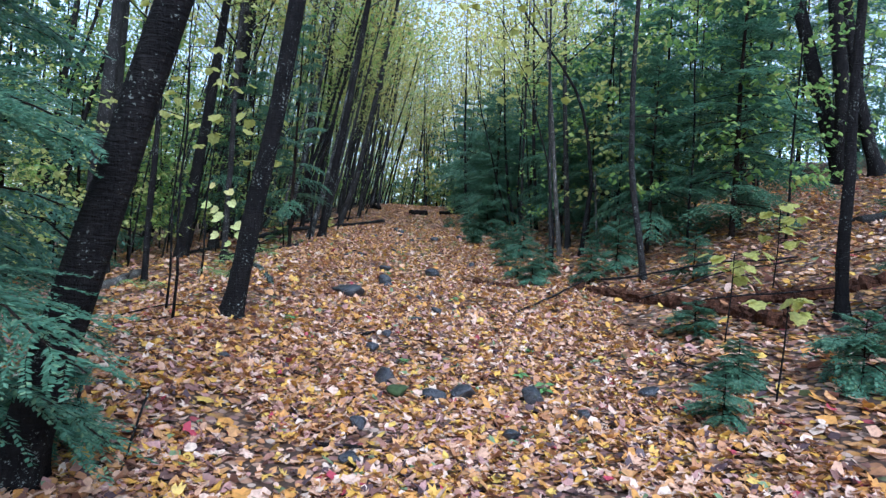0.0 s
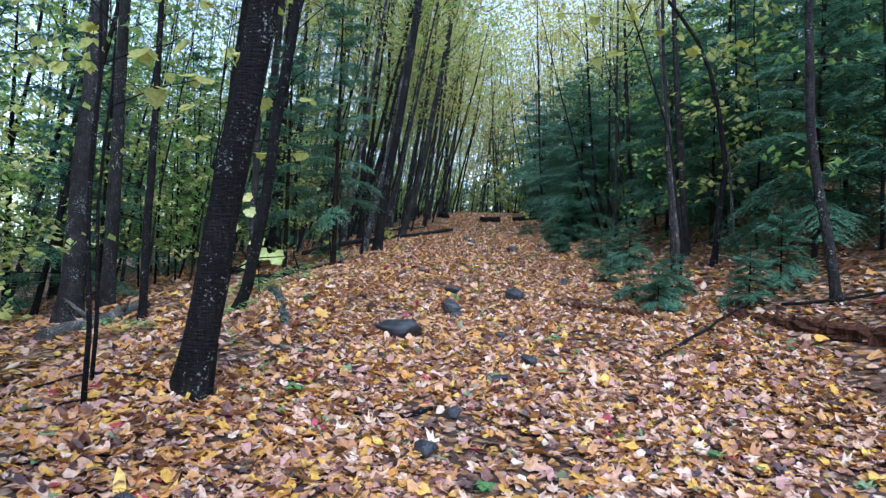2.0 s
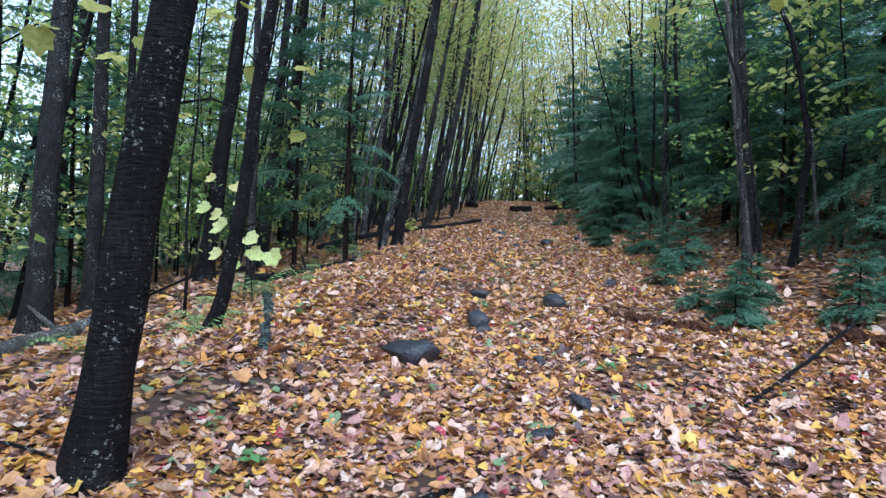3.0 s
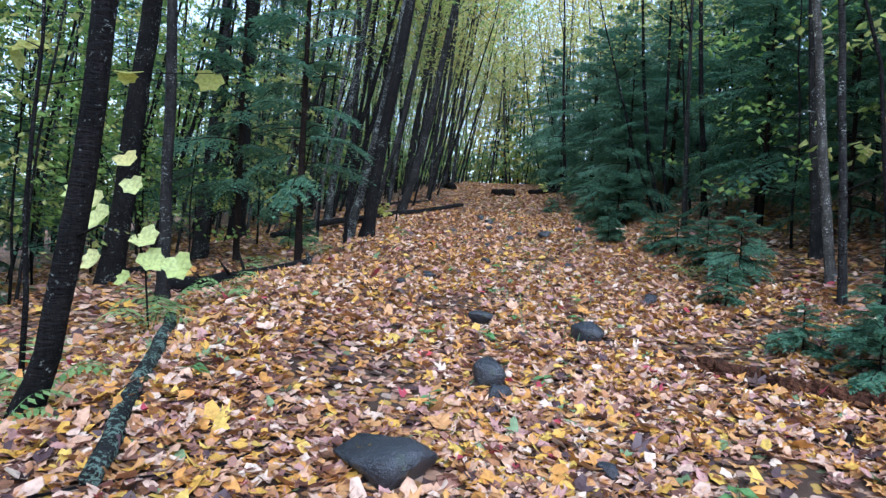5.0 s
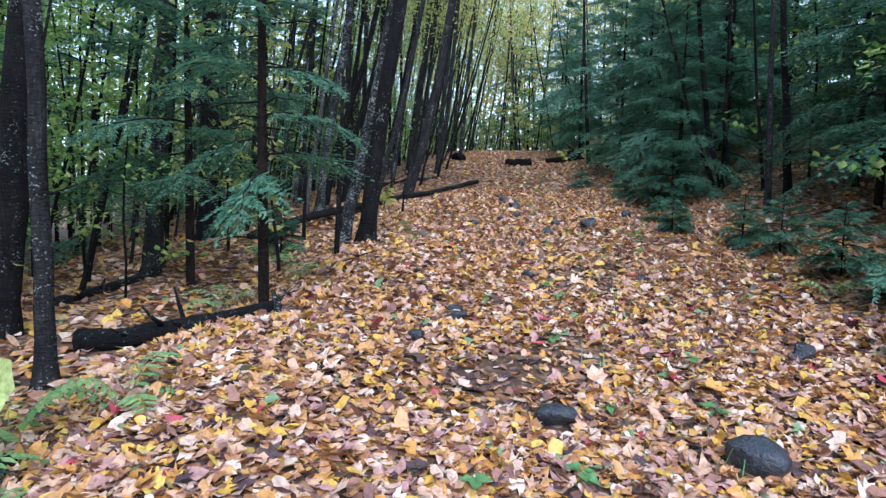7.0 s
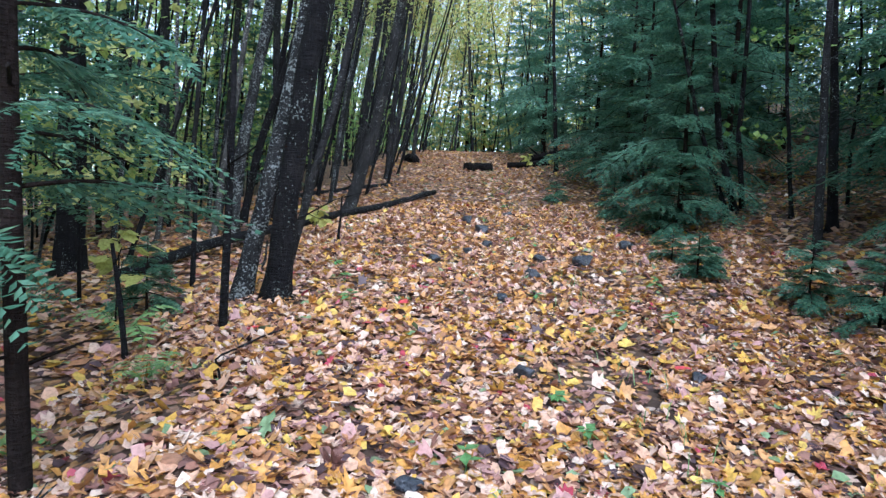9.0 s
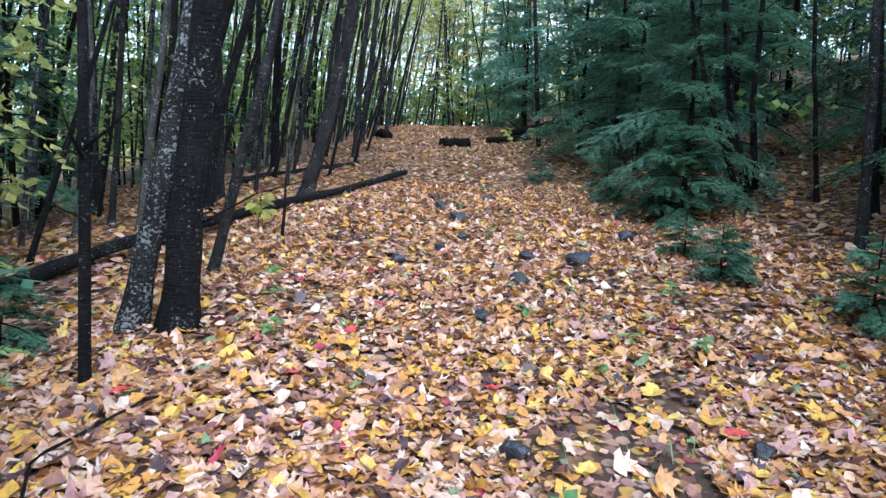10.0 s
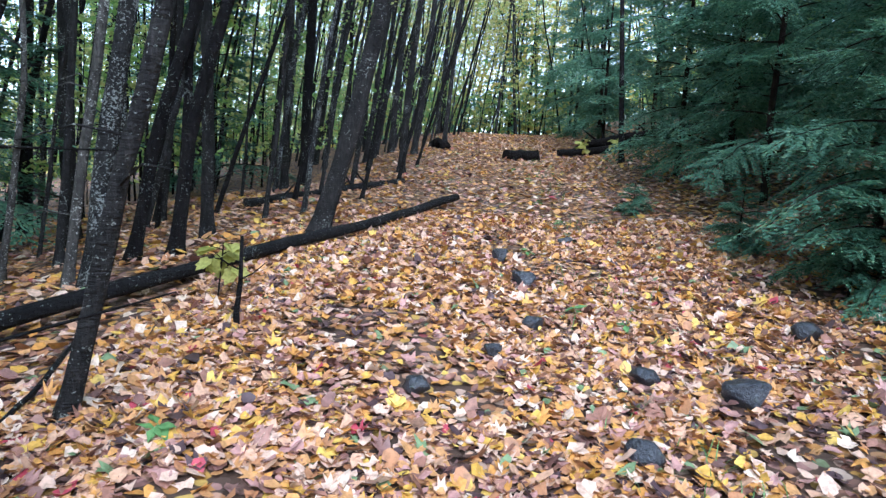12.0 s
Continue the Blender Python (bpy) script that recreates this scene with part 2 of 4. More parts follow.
# ---- crowns, shared by the broad-leaved trees ----
def crown_mesh(seed, radius, height, clumps, per, size, material):
    rnd = random.Random(seed)
    bm = bmesh.new()
    for _ in range(clumps):
        a, z = rnd.uniform(0, 2 * math.pi), rnd.random()
        r = radius * math.sqrt(rnd.random()) * (1.1 - 0.75 * abs(z - 0.35))
        c = Vector((r * math.cos(a), r * math.sin(a), z * height))
        bm_twig = [c * 0.8 + Vector((0, 0, -0.1)), c]
        tube(bm, bm_twig, [0.012, 0.005], 3, index=1, cap=False)
        for _ in range(per):
            d = any_dir(rnd, 0.35)
            p = c + Vector((rnd.gauss(0, 0.42), rnd.gauss(0, 0.42), rnd.gauss(0, 0.16)))
            s = d.cross(Vector((rnd.uniform(-0.4, 0.4), rnd.uniform(-0.4, 0.4), 1))).normalized()
            leaf(bm, p, (d - Vector((0, 0, 0.35))).normalized(), s, size * rnd.uniform(0.7, 1.3), size * rnd.uniform(0.6, 0.95))
    data = bpy.data.meshes.new("crown")
    bm.to_mesh(data)
    bm.free()
    data.materials.append(material)
    data.materials.append(BARK_GREY)
    return data


CROWNS = [crown_mesh(1, 2.5, 5.2, 32, 20, 0.12, GOLD), crown_mesh(2, 2.1, 4.7, 26, 20, 0.12, YELLOW),
          crown_mesh(3, 2.6, 5.5, 34, 20, 0.125, GREEN), crown_mesh(4, 1.7, 4.0, 20, 18, 0.12, YELLOW)]


def stem_points(lean, height, rnd, wander=0.016):
    """Points up a stem that leans as given at some heights and then goes on more steeply."""
    hs = [0.0] + [h for _, h in lean]
    ds = [0.0] + [d for d, _ in lean]
    slope = (ds[-1] - ds[-2]) / max(hs[-1] - hs[-2], 0.3) if lean else 0.0
    low = [0, 0.07, 0.16, 0.3, 0.5, 0.75, 1.05, 1.4, 1.8, 2.25, 2.8, 3.4, 4.1]
    heights = [h for h in low if h < 0.5 * height]
    top = 9
    heights += [heights[-1] + (height - heights[-1]) * (i + 1) / top for i in range(top)]
    pts, wy, wx, drift = [], 0.0, 0.0, rnd.uniform(-0.03, 0.03)
    for h in heights:
        dx = float(np.interp(h, hs, ds)) if h <= hs[-1] else ds[-1] + slope * 0.7 * (h - hs[-1])
        wy += rnd.uniform(-wander, wander)
        wx = 0.7 * wx + rnd.uniform(-wander, wander) * 0.6
        pts.append((dx + wx * min(1, h), drift * h + wy * min(1, h), h))
    return pts


def broadleaf(x, y, dia, lean, height, seed, label, material=None, crown=0, name="tree", limbs=4, group="trees along the track", flare=1.35, crown_low=0.45, twigs=0):
    rnd = random.Random(seed)
    t = thing(name, x, y, label, "tree", group)
    material = material or BARK_DARK
    pts = stem_points(lean, height, rnd)
    r0 = dia / 2
    low = [(pts[0][0], pts[0][1], -0.22)] + pts
    radii = [r0 * (1 - 0.8 * (max(p[2], 0) / height)) for p in low]
    roots, turn, bulge = rnd.choice((3, 4, 5)), rnd.uniform(0, 6.28), [rnd.uniform(-0.05, 0.05) for _ in low]

    def swell(i, a):
        h = max(low[i][2], 0)
        foot = math.exp(-h / (0.7 * dia + 0.03))
        return 1 + bulge[i] + foot * ((flare - 1) * 0.8 + 0.4 * max(0, math.cos(roots * a + turn))) + 0.04 * math.sin(7 * a + 3 * h) * math.sin(2.1 * h + a)

    bm = bmesh.new()
    tube(bm, low, radii, 18 if dia > 0.12 else 10, rnd, 0.035, swell=swell)
    part("trunk", bm, material, t)
    radii = radii[1:]
    high = [i for i, p in enumerate(pts) if 0.4 * height < p[2] < 0.86 * height]
    for k in range(limbs):
        i = rnd.choice(high)
        p, a = Vector(pts[i]), rnd.uniform(0, 2 * math.pi)
        ln = height * rnd.uniform(0.12, 0.22)
        q = [p, p + Vector((math.cos(a) * ln * 0.4, math.sin(a) * ln * 0.4, ln * 0.35)), p + Vector((math.cos(a) * ln * 0.75, math.sin(a) * ln * 0.75, ln * 0.95))]
        bm = bmesh.new()
        tube(bm, q, [radii[i] * 0.5, radii[i] * 0.32, radii[i] * 0.1], 6, rnd, 0.05)
        part("limb", bm, material, t)
    for k in range(twigs):
        h = rnd.uniform(0.5, 3.4)
        p = Vector((float(np.interp(h, [q[2] for q in pts], [q[0] for q in pts])), float(np.interp(h, [q[2] for q in pts], [q[1] for q in pts])), h))
        a, ln = rnd.uniform(0, 6.28), rnd.uniform(0.25, 0.8)
        d = Vector((math.cos(a), math.sin(a), rnd.uniform(0.0, 0.5)))
        bm = bmesh.new()
        tube(bm, [p, p + d * (0.5 * ln) + Vector((0, 0, 0.03)), p + d * ln + Vector((0, 0, -0.05))], [0.007, 0.005, 0.002], 4)
        part("twig", bm, material, t)
    c = new("crown", CROWNS[crown])
    c.parent = t
    j = min(range(len(pts)), key=lambda i: abs(pts[i][2] - 0.66 * height))
    c.location = (pts[j][0], pts[j][1], height * crown_low)
    s = height * (1.02 - crown_low) / 5.0
    c.scale = (min(s, 1.2), min(s, 1.2), s)
    c.rotation_euler = (0, 0, rnd.uniform(0, 6.28))
    return t


# ---- the measured trunks beside the track ----
DARK = "dark wet-barked tree leaning over the leaf-covered track"
MAIN = [
    (-1.87, 2.88, 0.19, [(0.18, 0.7), (0.37, 1.36), (0.61, 2.22)], 11, BARK_DARK, 1, "thick dark trunk leaning over the track behind hemlock boughs"),
    (-2.1, 6.48, 0.2, [(0.17, 1.14), (0.33, 2.15)], 13, BARK_DARK, 0, "dark wet trunk with a mossy foot, leaning slightly"),
    (-2.9, 8.83, 0.115, [(0.11, 0.26), (0.19, 0.71), (0.31, 1.4), (0.34, 1.87), (0.5, 2.8)], 10, BARK_DARK, 1, "slim dark curved trunk flecked with pale lichen"),
    (-5.79, 10.34, 0.27, [(0.16, 2.65), (0.2, 3.84)], 14, BARK_GREY, 2, "upright grey-brown trunk in the hollow"),
    (-6.24, 11.77, 0.21, [(0, 2.7), (0, 4.3)], 13, BARK_GREY, 2, "upright grey trunk in the hollow"),
    (-4.83, 10.4, 0.11, [(0, 1.7), (0, 3)], 9, BARK_DARK, 1, "thin straight dark trunk below the track"),
    (-5.37, 13.08, 0.25, [(0.22, 1.99), (0.32, 2.7)], 13, BARK_DARK, 0, "nearly black trunk with a swollen root"),
    (-4.13, 12.06, 0.12, [(0, 1.17), (0.02, 2.3)], 10, BARK_GREY, 1, "straight slim mossy grey trunk"),
    (-5.73, 15.86, 0.22, [(0.15, 1.57), (0.24, 2.5)], 12, BARK_GREY, 2, "lichen-spotted trunk below the track"),
    (-3.02, 15.82, 0.19, [(0.08, 0.9), (0.19, 1.7), (0.35, 2.6)], 13, BARK_DARK, 0, "thick dark trunk of a twin tree spotted with lichen"),
    (-3.36, 15.92, 0.15, [(0.2, 0.8), (0.37, 1.6), (0.56, 2.6)], 12, BARK_LICHEN, 0, "second dark stem of a twin tree"),
    (-3.33, 17.2, 0.085, [(0.19, 0.72), (0.43, 1.62)], 9, BARK_GREY, 1, "slim grey trunk leaning before a fallen log"),
    (-3.56, 21.5, 0.205, [(0.31, 1.05), (0.62, 2.41)], 13, BARK_GREY, 0, "grey-brown trunk leaning over a fallen log"),
    (-4.54, 20.3, 0.125, [(0.18, 1.25), (0.4, 1.9), (0.59, 2.52)], 11, BARK_DARK, 1, "dark forked-looking trunk bent towards the track"),
    (-4.6, 20.42, 0.09, [(0.12, 1.1), (0.16, 2.0), (0.3, 3.0)], 11, BARK_DARK, 1, "dark slender trunk standing close to another"),
    (-4.87, 20.15, 0.12, [(0.25, 1.3), (0.66, 2.54)], 12, BARK_DARK, 2, "dark trunk leaning towards the track"),
    (-5.71, 26.28, 0.15, [(0.02, 1.7), (0.05, 3.4)], 13, BARK_GREY, 0, "straight grey trunk on the slope"),
    (-5.17, 25.78, 0.17, [(0.06, 1.6), (0.11, 3.3)], 13, BARK_DARK, 1, "straight dark trunk on the slope"),
    (-8.6, 23.4, 0.19, [(0.15, 3.4)], 13, BARK_DARK, 2, "straight dark trunk deep in the wood"),
    (-6.11, 20.06, 0.07, [(0.28, 1.75), (0.28, 2.65)], 7, BARK_PALE, 2, "thin pale birch-like stem"),
    (-5.92, 20.58, 0.09, [(0.2, 2.1)], 8, BARK_GREY, 2, "thin grey stem below the fallen log"),
    (-4.75, 21.33, 0.14, [(0, 2.5)], 12, BARK_GREY, 0, "upright grey-brown trunk behind the fallen log"),
    (-4.75, 19.43, 0.16, [(0.07, 0.92), (0.16, 1.42), (0.45, 3.0)], 12, BARK_LICHEN, 2, "dark trunk spotted with lichen behind the fallen log"),
    (-7.22, 22.55, 0.2, [(0.1, 2.5)], 12, BARK_GREY, 2, "grey trunk deep in the wood"),
    (-5.03, 19.5, 0.09, [(0.12, 0.94), (0.22, 1.45)], 9, BARK_PALE, 2, "slim pale trunk with flaking bark"),
    (-6.09, 18.0, 0.3, [(0.06, 4.2), (0.19, 6.3)], 14, BARK_DARK, 0, "tall dark trunk in the wood"),
    (2.79, 14.28, 0.13, [(-0.19, 2.0), (-0.33, 3.7)], 10, BARK_GREY, 3, "slim grey trunk among the hemlocks"),
    (2.67, 12.37, 0.09, [(0.12, 1.44), (-0.09, 2.6), (-0.43, 3.37), (-1.3, 4.4)], 6.5, BARK_DARK, 3, "thin dark stem bent in a bow over the track"),
    (2.06, 12.1, 0.075, [(-0.15, 2.0), (-0.25, 3.4)], 8, BARK_GREY, 3, "slender grey stem at the track's edge"),
    (3.87, 6.12, 0.12, [(-0.04, 0.64), (-0.03, 1.96), (-0.02, 3.0)], 9, BARK_DARK, 2, "slim dark trunk beside dead wood"),
    (9.83, 15.94, 0.4, [(-0.89, 2.56), (-1.41, 4.36)], 14, BARK_DARK, 2, "dark trunk of a clump on the leafy bank"),
    (9.53, 15.34, 0.4, [(-0.23, 2.3), (-0.59, 4.32)], 14, BARK_DARK, 2, "thick dark trunk of a clump on the leafy bank"),
    (10.3, 15.3, 0.3, [(-0.6, 2.0), (-0.9, 3.4)], 12, BARK_DARK, 2, "curved dark trunk of a clump on the leafy bank"),
    (3.05, 9.6, 0.1, [(-0.28, 1.6), (-0.37, 2.87), (-0.36, 4.16)], 10, BARK_GREY, 3, "slim upright trunk between the hemlocks"),
    (2.39, 13.04, 0.1, [(-0.3, 2.35), (-0.66, 5.2)], 9, BARK_PALE, 3, "thin pale stem before the hemlocks"),
    (0.96, 29.9, 0.13, [(-0.29, 3.8)], 11, BARK_DARK, 3, "thin dark trunk at the track's edge"),
    (2.26, 20.2, 0.1, [(-0.33, 1.07), (-0.5, 2.5)], 8, BARK_DARK, 3, "dark stem of a clump under the hemlocks"),
    (2.4, 20.3, 0.08, [(-0.15, 1.0), (-0.2, 2.5)], 8, BARK_DARK, 3, "dark stem of a clump under the hemlocks"),
    (2.12, 20.1, 0.07, [(-0.5, 1.2)], 6, BARK_DARK, 3, "thin dark stem of a clump under the hemlocks"),
    (2.63, 19.33, 0.055, [(-0.19, 1.3)], 6, BARK_DARK, 3, "thin dark stem under the hemlocks"),
    (2.12, 17.7, 0.09, [(-0.05, 1.5)], 8, BARK_GREY, 3, "slim grey trunk under the hemlocks"),
    (2.64, 18.4, 0.11, [(-0.2, 2.0)], 9, BARK_DARK, 3, "slim dark trunk under the hemlocks"),
]
for i, (x, y, dia, lean, h, m, cr, label) in enumerate(MAIN):
    broadleaf(x, y, dia, lean, h, 100 + i, label, m, cr, limbs=4 if dia > 0.1 else 2, crown_low=0.5, twigs=4)

# ---- the wood behind: repeats of a few trees ----
models = []
for k in range(7):
    # most take the paler grey bark: distance haze put into the trunk colour
    models.append(broadleaf(-14 - 3 * k, -14, (0.14, 0.1, 0.17, 0.08, 0.12, 0.07, 0.15)[k], [((0.3, 0.5, 0.15, 0.6, 0.1, 0.35, 0.25)[k], 2.5), ((0.7, 1.1, 0.4, 1.3, 0.1, 0.8, 0.45)[k], 5)],
                            (13, 12, 14, 11, 13, 9, 14)[k], 300 + k, "dark tree with thin yellowing crown in the wood", (BARK_GREY, BARK_DARK, BARK_GREY)[k % 3], (0, 1, 2, 0, 2, 1, 1)[k], limbs=2, group="trees of the wood", crown_low=(0.45, 0.45, 0.48, 0.46, 0.42, 0.45, 0.5)[k]))
rnd = random.Random(11)
placed = [(m[0], m[1]) for m in MAIN]


def free(x, y, gap):
    return all((x - a) ** 2 + (y - b) ** 2 > gap * gap for a, b in placed)


def scatter(n, x0, x1, y0, y1, gap, keep=2.6, kinds=None):
    done = 0
    for _ in range(n * 12):
        x, y = rnd.uniform(x0, x1), rnd.uniform(y0, y1)
        if abs(x - trail(y)) < keep or not free(x, y, gap):
            continue
        placed.append((x, y))
        s = rnd.uniform(0.8, 1.15)
        turn = rnd.gauss(0, 25) if x < trail(y) else 180 + rnd.gauss(0, 50)
        copy_thing(rnd.choice(kinds or models), pose(x, y, up(x, y) - 0.02, 0, 0, turn) @ Matrix.Scale(s, 4))
        done += 1
        if done == n:
            return


poles = [broadleaf(-38 - 3 * k, -14, (0.05, 0.065, 0.08, 0.06)[k], [((0.35, 0.5, 0.3, 0.75)[k], 2.4), ((0.9, 0.95, 0.8, 1.5)[k], 5)], (8, 9.5, 11, 9)[k], 340 + k,
                   "thin dark pole-like tree leaning in the crowded wood", (BARK_GREY, BARK_DARK, BARK_LICHEN, BARK_DARK)[k], (1, 0, 0, 1)[k], limbs=3, group="thin poles of the wood", crown_low=(0.72, 0.7, 0.7, 0.74)[k]) for k in range(4)]
scatter(44, -9, -3.2, 22, 46, 0.8)
scatter(75, -9.5, -3.0, 22.5, 48, 0.42, 2.4, poles)
scatter(24, -9, -5.6, 12, 22, 0.6, 2.6, poles)
scatter(16, -5, 4, 32, 50, 1.2, 2.5, poles + models[:2])
scatter(22, 9, 26, 14, 36, 1.6)
scatter(44, -20, -6.8, 5, 30, 1.1)
scatter(26, -26, -6, 30, 60, 1.6)
scatter(26, -6, 1, 46, 62, 1.1, 0.0)
scatter(22, 3, 14, 26, 58, 1.6)
scatter(9, 6, 18, 4, 22, 2.2)
scatter(9, -14, 14, -18, -4, 3.0, 2.5)


# ---- hemlocks: flat drooping sprays on horizontal boughs ----
def bough_mesh(seed, length, grain=1.0):
    rnd = random.Random(seed)
    bm = bmesh.new()
    n = 9
    axis = [Vector((length * i / (n - 1), rnd.uniform(-0.02, 0.02) * length, 0.08 * length * math.sin(i / (n - 1) * 2.2) - 0.22 * length * (i / (n - 1)) ** 2.4)) for i in range(n)]
    tube(bm, axis, [0.008 * length + 0.003 - 0.0075 * length * i / (n - 1) for i in range(n)], 4, index=1, cap=False)
    count = int(9 + 10 * length)
    for k in range(count * 2 + 1):
        f = min(0.12 + 0.86 * (k // 2 + rnd.uniform(-0.2, 0.9)) / count, 0.97) if k < count * 2 else 0.8
        f = max(f, 0.08)
        i = int(f * (n - 1))
        p = axis[i].lerp(axis[i + 1], f * (n - 1) - i)
        sgn = 1 if k % 2 else -1
        ln = (length * 0.46 * (1.05 - f) ** 0.6 + 0.05) * rnd.uniform(0.5, 1.2)
        d = Vector((rnd.uniform(0.6, 1.3), sgn * (0 if k == count * 2 else 1), rnd.uniform(-0.55, 0.12))).normalized()
        sag, bend = rnd.uniform(0.1, 0.5), rnd.uniform(-0.25, 0.35)
        side = Vector((-d.y, d.x, 0)).normalized()
        m = max(3, int(ln / (0.023 * grain)))
        for j in range(m):
            g = (j + 0.5) / m
            q = p + d * (ln * g) + Vector((bend * ln * g * g, 0, -sag * ln * g * g))
            for w in (1, -1):
                if rnd.random() < 0.12:
                    continue
                e = (d + side * (w * rnd.uniform(0.7, 1.3)) + Vector((0, 0, rnd.uniform(-0.6, 0.15)))).normalized()
                s = e.cross(Vector((rnd.uniform(-0.4, 0.4), rnd.uniform(-0.4, 0.4), 1))).normalized()
                leaf(bm, q, e, s, (0.035 + 0.05 * (1 - g) * rnd.random()) * rnd.uniform(0.8, 1.2) * (0.5 + 0.5 * grain), rnd.uniform(0.016, 0.026) * (0.4 + 0.6 * grain), 0.1)
    data = bpy.data.meshes.new("bough")
    bm.to_mesh(data)
    bm.free()
    data.materials.append(NEEDLES)
    data.materials.append(BARK_RED)
    return data


ROUGH = {ln: [bough_mesh(90 + 7 * i + s, ln, 2.3) for s in range(3)] for i, ln in enumerate((0.3, 0.6, 1.0, 1.5))}
FINE = {ln: [bough_mesh(140 + 7 * i + s, ln, 0.5) for s in range(2)] for i, ln in enumerate((0.3, 0.6, 1.0, 1.5))}
BOUGHS = {ln: [bough_mesh(40 + 7 * i + s, ln) for s in range(3)] for i, ln in enumerate((0.3, 0.6, 1.0, 1.5))}


def bare_twigs(t, n, low, high, reach, seed):
    rnd = random.Random(seed)
    for k in range(n):
        a, h = k * 2.4 + rnd.uniform(-0.4, 0.4), rnd.uniform(low, high)
        ln = reach * rnd.uniform(0.4, 1.0)
        p, d = Vector((0, 0, h)), Vector((math.cos(a), math.sin(a), rnd.uniform(-0.1, 0.3)))
        bm = bmesh.new()
        tube(bm, [p, p + d * (0.5 * ln), p + d * ln + Vector((0, 0, -0.08))], [0.009, 0.006, 0.002], 4)
        part("twig", bm, BARK_RED, t)


def hemlock(x, y, height, spread, seed, label, clear=0.1, count=34, dia=None, lean=0.0, stock=None):
    rnd = random.Random(seed)
    t = thing("hemlock", x, y, label, "tree", "hemlocks beside the track" if height > 1.2 else "hemlock seedlings")
    dia = dia or 0.018 * height + 0.012
    bm = bmesh.new()
    pts = [(lean * h, 0.02 * math.sin(3 * h + seed), h) for h in (-0.15, 0, 0.25 * height, 0.5 * height, 0.75 * height, height)]
    tube(bm, pts, [dia * 0.6, dia * 0.5, dia * 0.42, dia * 0.33, dia * 0.2, 0.004], 7, rnd, 0.05)
    part("trunk", bm, BARK_RED, t)
    a = rnd.uniform(0, 6.28)
    for k in range(count):
        f = clear + (0.985 - clear) * ((k + rnd.random()) / count) ** 0.85
        a += 2.4 + rnd.uniform(-0.4, 0.4)
        ln = spread * (1 - f) ** 0.65 * rnd.uniform(0.65, 1.15) + 0.12 * min(1, spread)
        key = min(BOUGHS, key=lambda v: abs(v - ln))
        b = new("bough", rnd.choice((stock or BOUGHS)[key]))
        b.parent = t
        s = ln / key
        tilt = 12 - 34 * f + rnd.uniform(-14, 16)
        b.matrix_basis = pose(lean * f * height, 0, f * height, rnd.uniform(-22, 22), tilt, math.degrees(a)) @ Matrix.Scale(s, 4)
    return t


HEM = "young hemlock with dense drooping dark green boughs"
hem_big = [hemlock(3.0, 16.7, 4.6, 1.25, 1, HEM, 0.1, 52), hemlock(2.9, 22.3, 5.8, 1.6, 2, HEM, 0.04, 60), hemlock(3.7, 11.6, 3.6, 1.3, 3, HEM, 0.14, 44),
           hemlock(4.6, 14.6, 5.0, 1.55, 4, HEM, 0.08, 56)]
hem_far = hemlock(-12.5, 27, 6.0, 1.9, 5, "young hemlock with drooping boughs deep in the wood", 0.05, 30, stock=ROUGH)
hem_mid = [hemlock(6.9, 22.6, 5.6, 1.6, 6, HEM, 0.05, 56, stock=ROUGH), hemlock(5.1, 29.4, 6.2, 1.7, 7, HEM, 0.05, 58, stock=ROUGH), hemlock(-7.9, 21.6, 5.0, 1.5, 8, HEM, 0.1, 50, stock=ROUGH)]
for k, (x, y, s) in enumerate([(3.5, 18.3, 0.85), (1.8, 23.6, 1.0), (1.5, 27.0, 1.1), (1.9, 25.4, 1.0), (3.9, 16.0, 1.0), (3.3, 14.7, 0.75), (4.9, 10.9, 0.95), (4.3, 12.9, 0.85), (5.6, 12.2, 1.0),
                               (3.6, 25.2, 1.05), (3.0, 29.3, 1.1), (2.3, 33.5, 1.1), (1.2, 36.5, 1.1), (3.6, 35.5, 1.2), (0.8, 40.5, 1.2), (2.6, 41, 1.2), 
                               (7.6, 18.2, 1.2), (5.4, 27.5, 1.2), (5.0, 32.0, 1.2), (7.6, 25.3, 1.3), (8.4, 21.5, 1.3), (7.0, 31, 1.3),
                               (9.6, 19.5, 1.3), (10.5, 24.5, 1.3), (9.0, 36, 1.4), (6, 40, 1.4), (-7.2, 26.5, 1.0), (-8.8, 19.2, 1.0), (-9.5, 13.6, 1.1), (-7.4, 12.8, 0.9), (-7.4, 8.2, 1.0), (-4.7, 4.6, 1.0), (-6.2, 5.4, 1.1), (-10, 30, 1.2), (-13, 22, 1.3), (-12, 9, 1.2), (5.2, 25.2, 1.2), (4.2, 28, 1.2), (2.6, 27.6, 1.0), (0.9, 45, 1.2), (-0.8, 53, 1.4), (1.8, 48, 1.3), (-11, 40, 1.3), (-2, 57, 1.5), (1.0, 33.9, 0.9), (-14, 33, 1.4), (-10.5, 17, 1.2), (-16, 15, 1.3), (12, 19, 1.3), (14, 22, 1.4), (11.5, 25, 1.4), (15.5, 18, 1.4), (13.5, 15, 1.3), (11.2, 20.5, 1.2), (4.7, 21.2, 0.95), (5.0, 18.3, 0.85)]):
    copy_thing(hem_far if y > 29 or x > 7 or x < -8 else hem_big[(k * 3 + k // 4) % 4] if -5 < x < 3.4 and y < 24.5 else hem_mid[k % 3], pose(x, y, up(x, y), 0, 0, 67 * k) @ Matrix.Scale(s, 4))
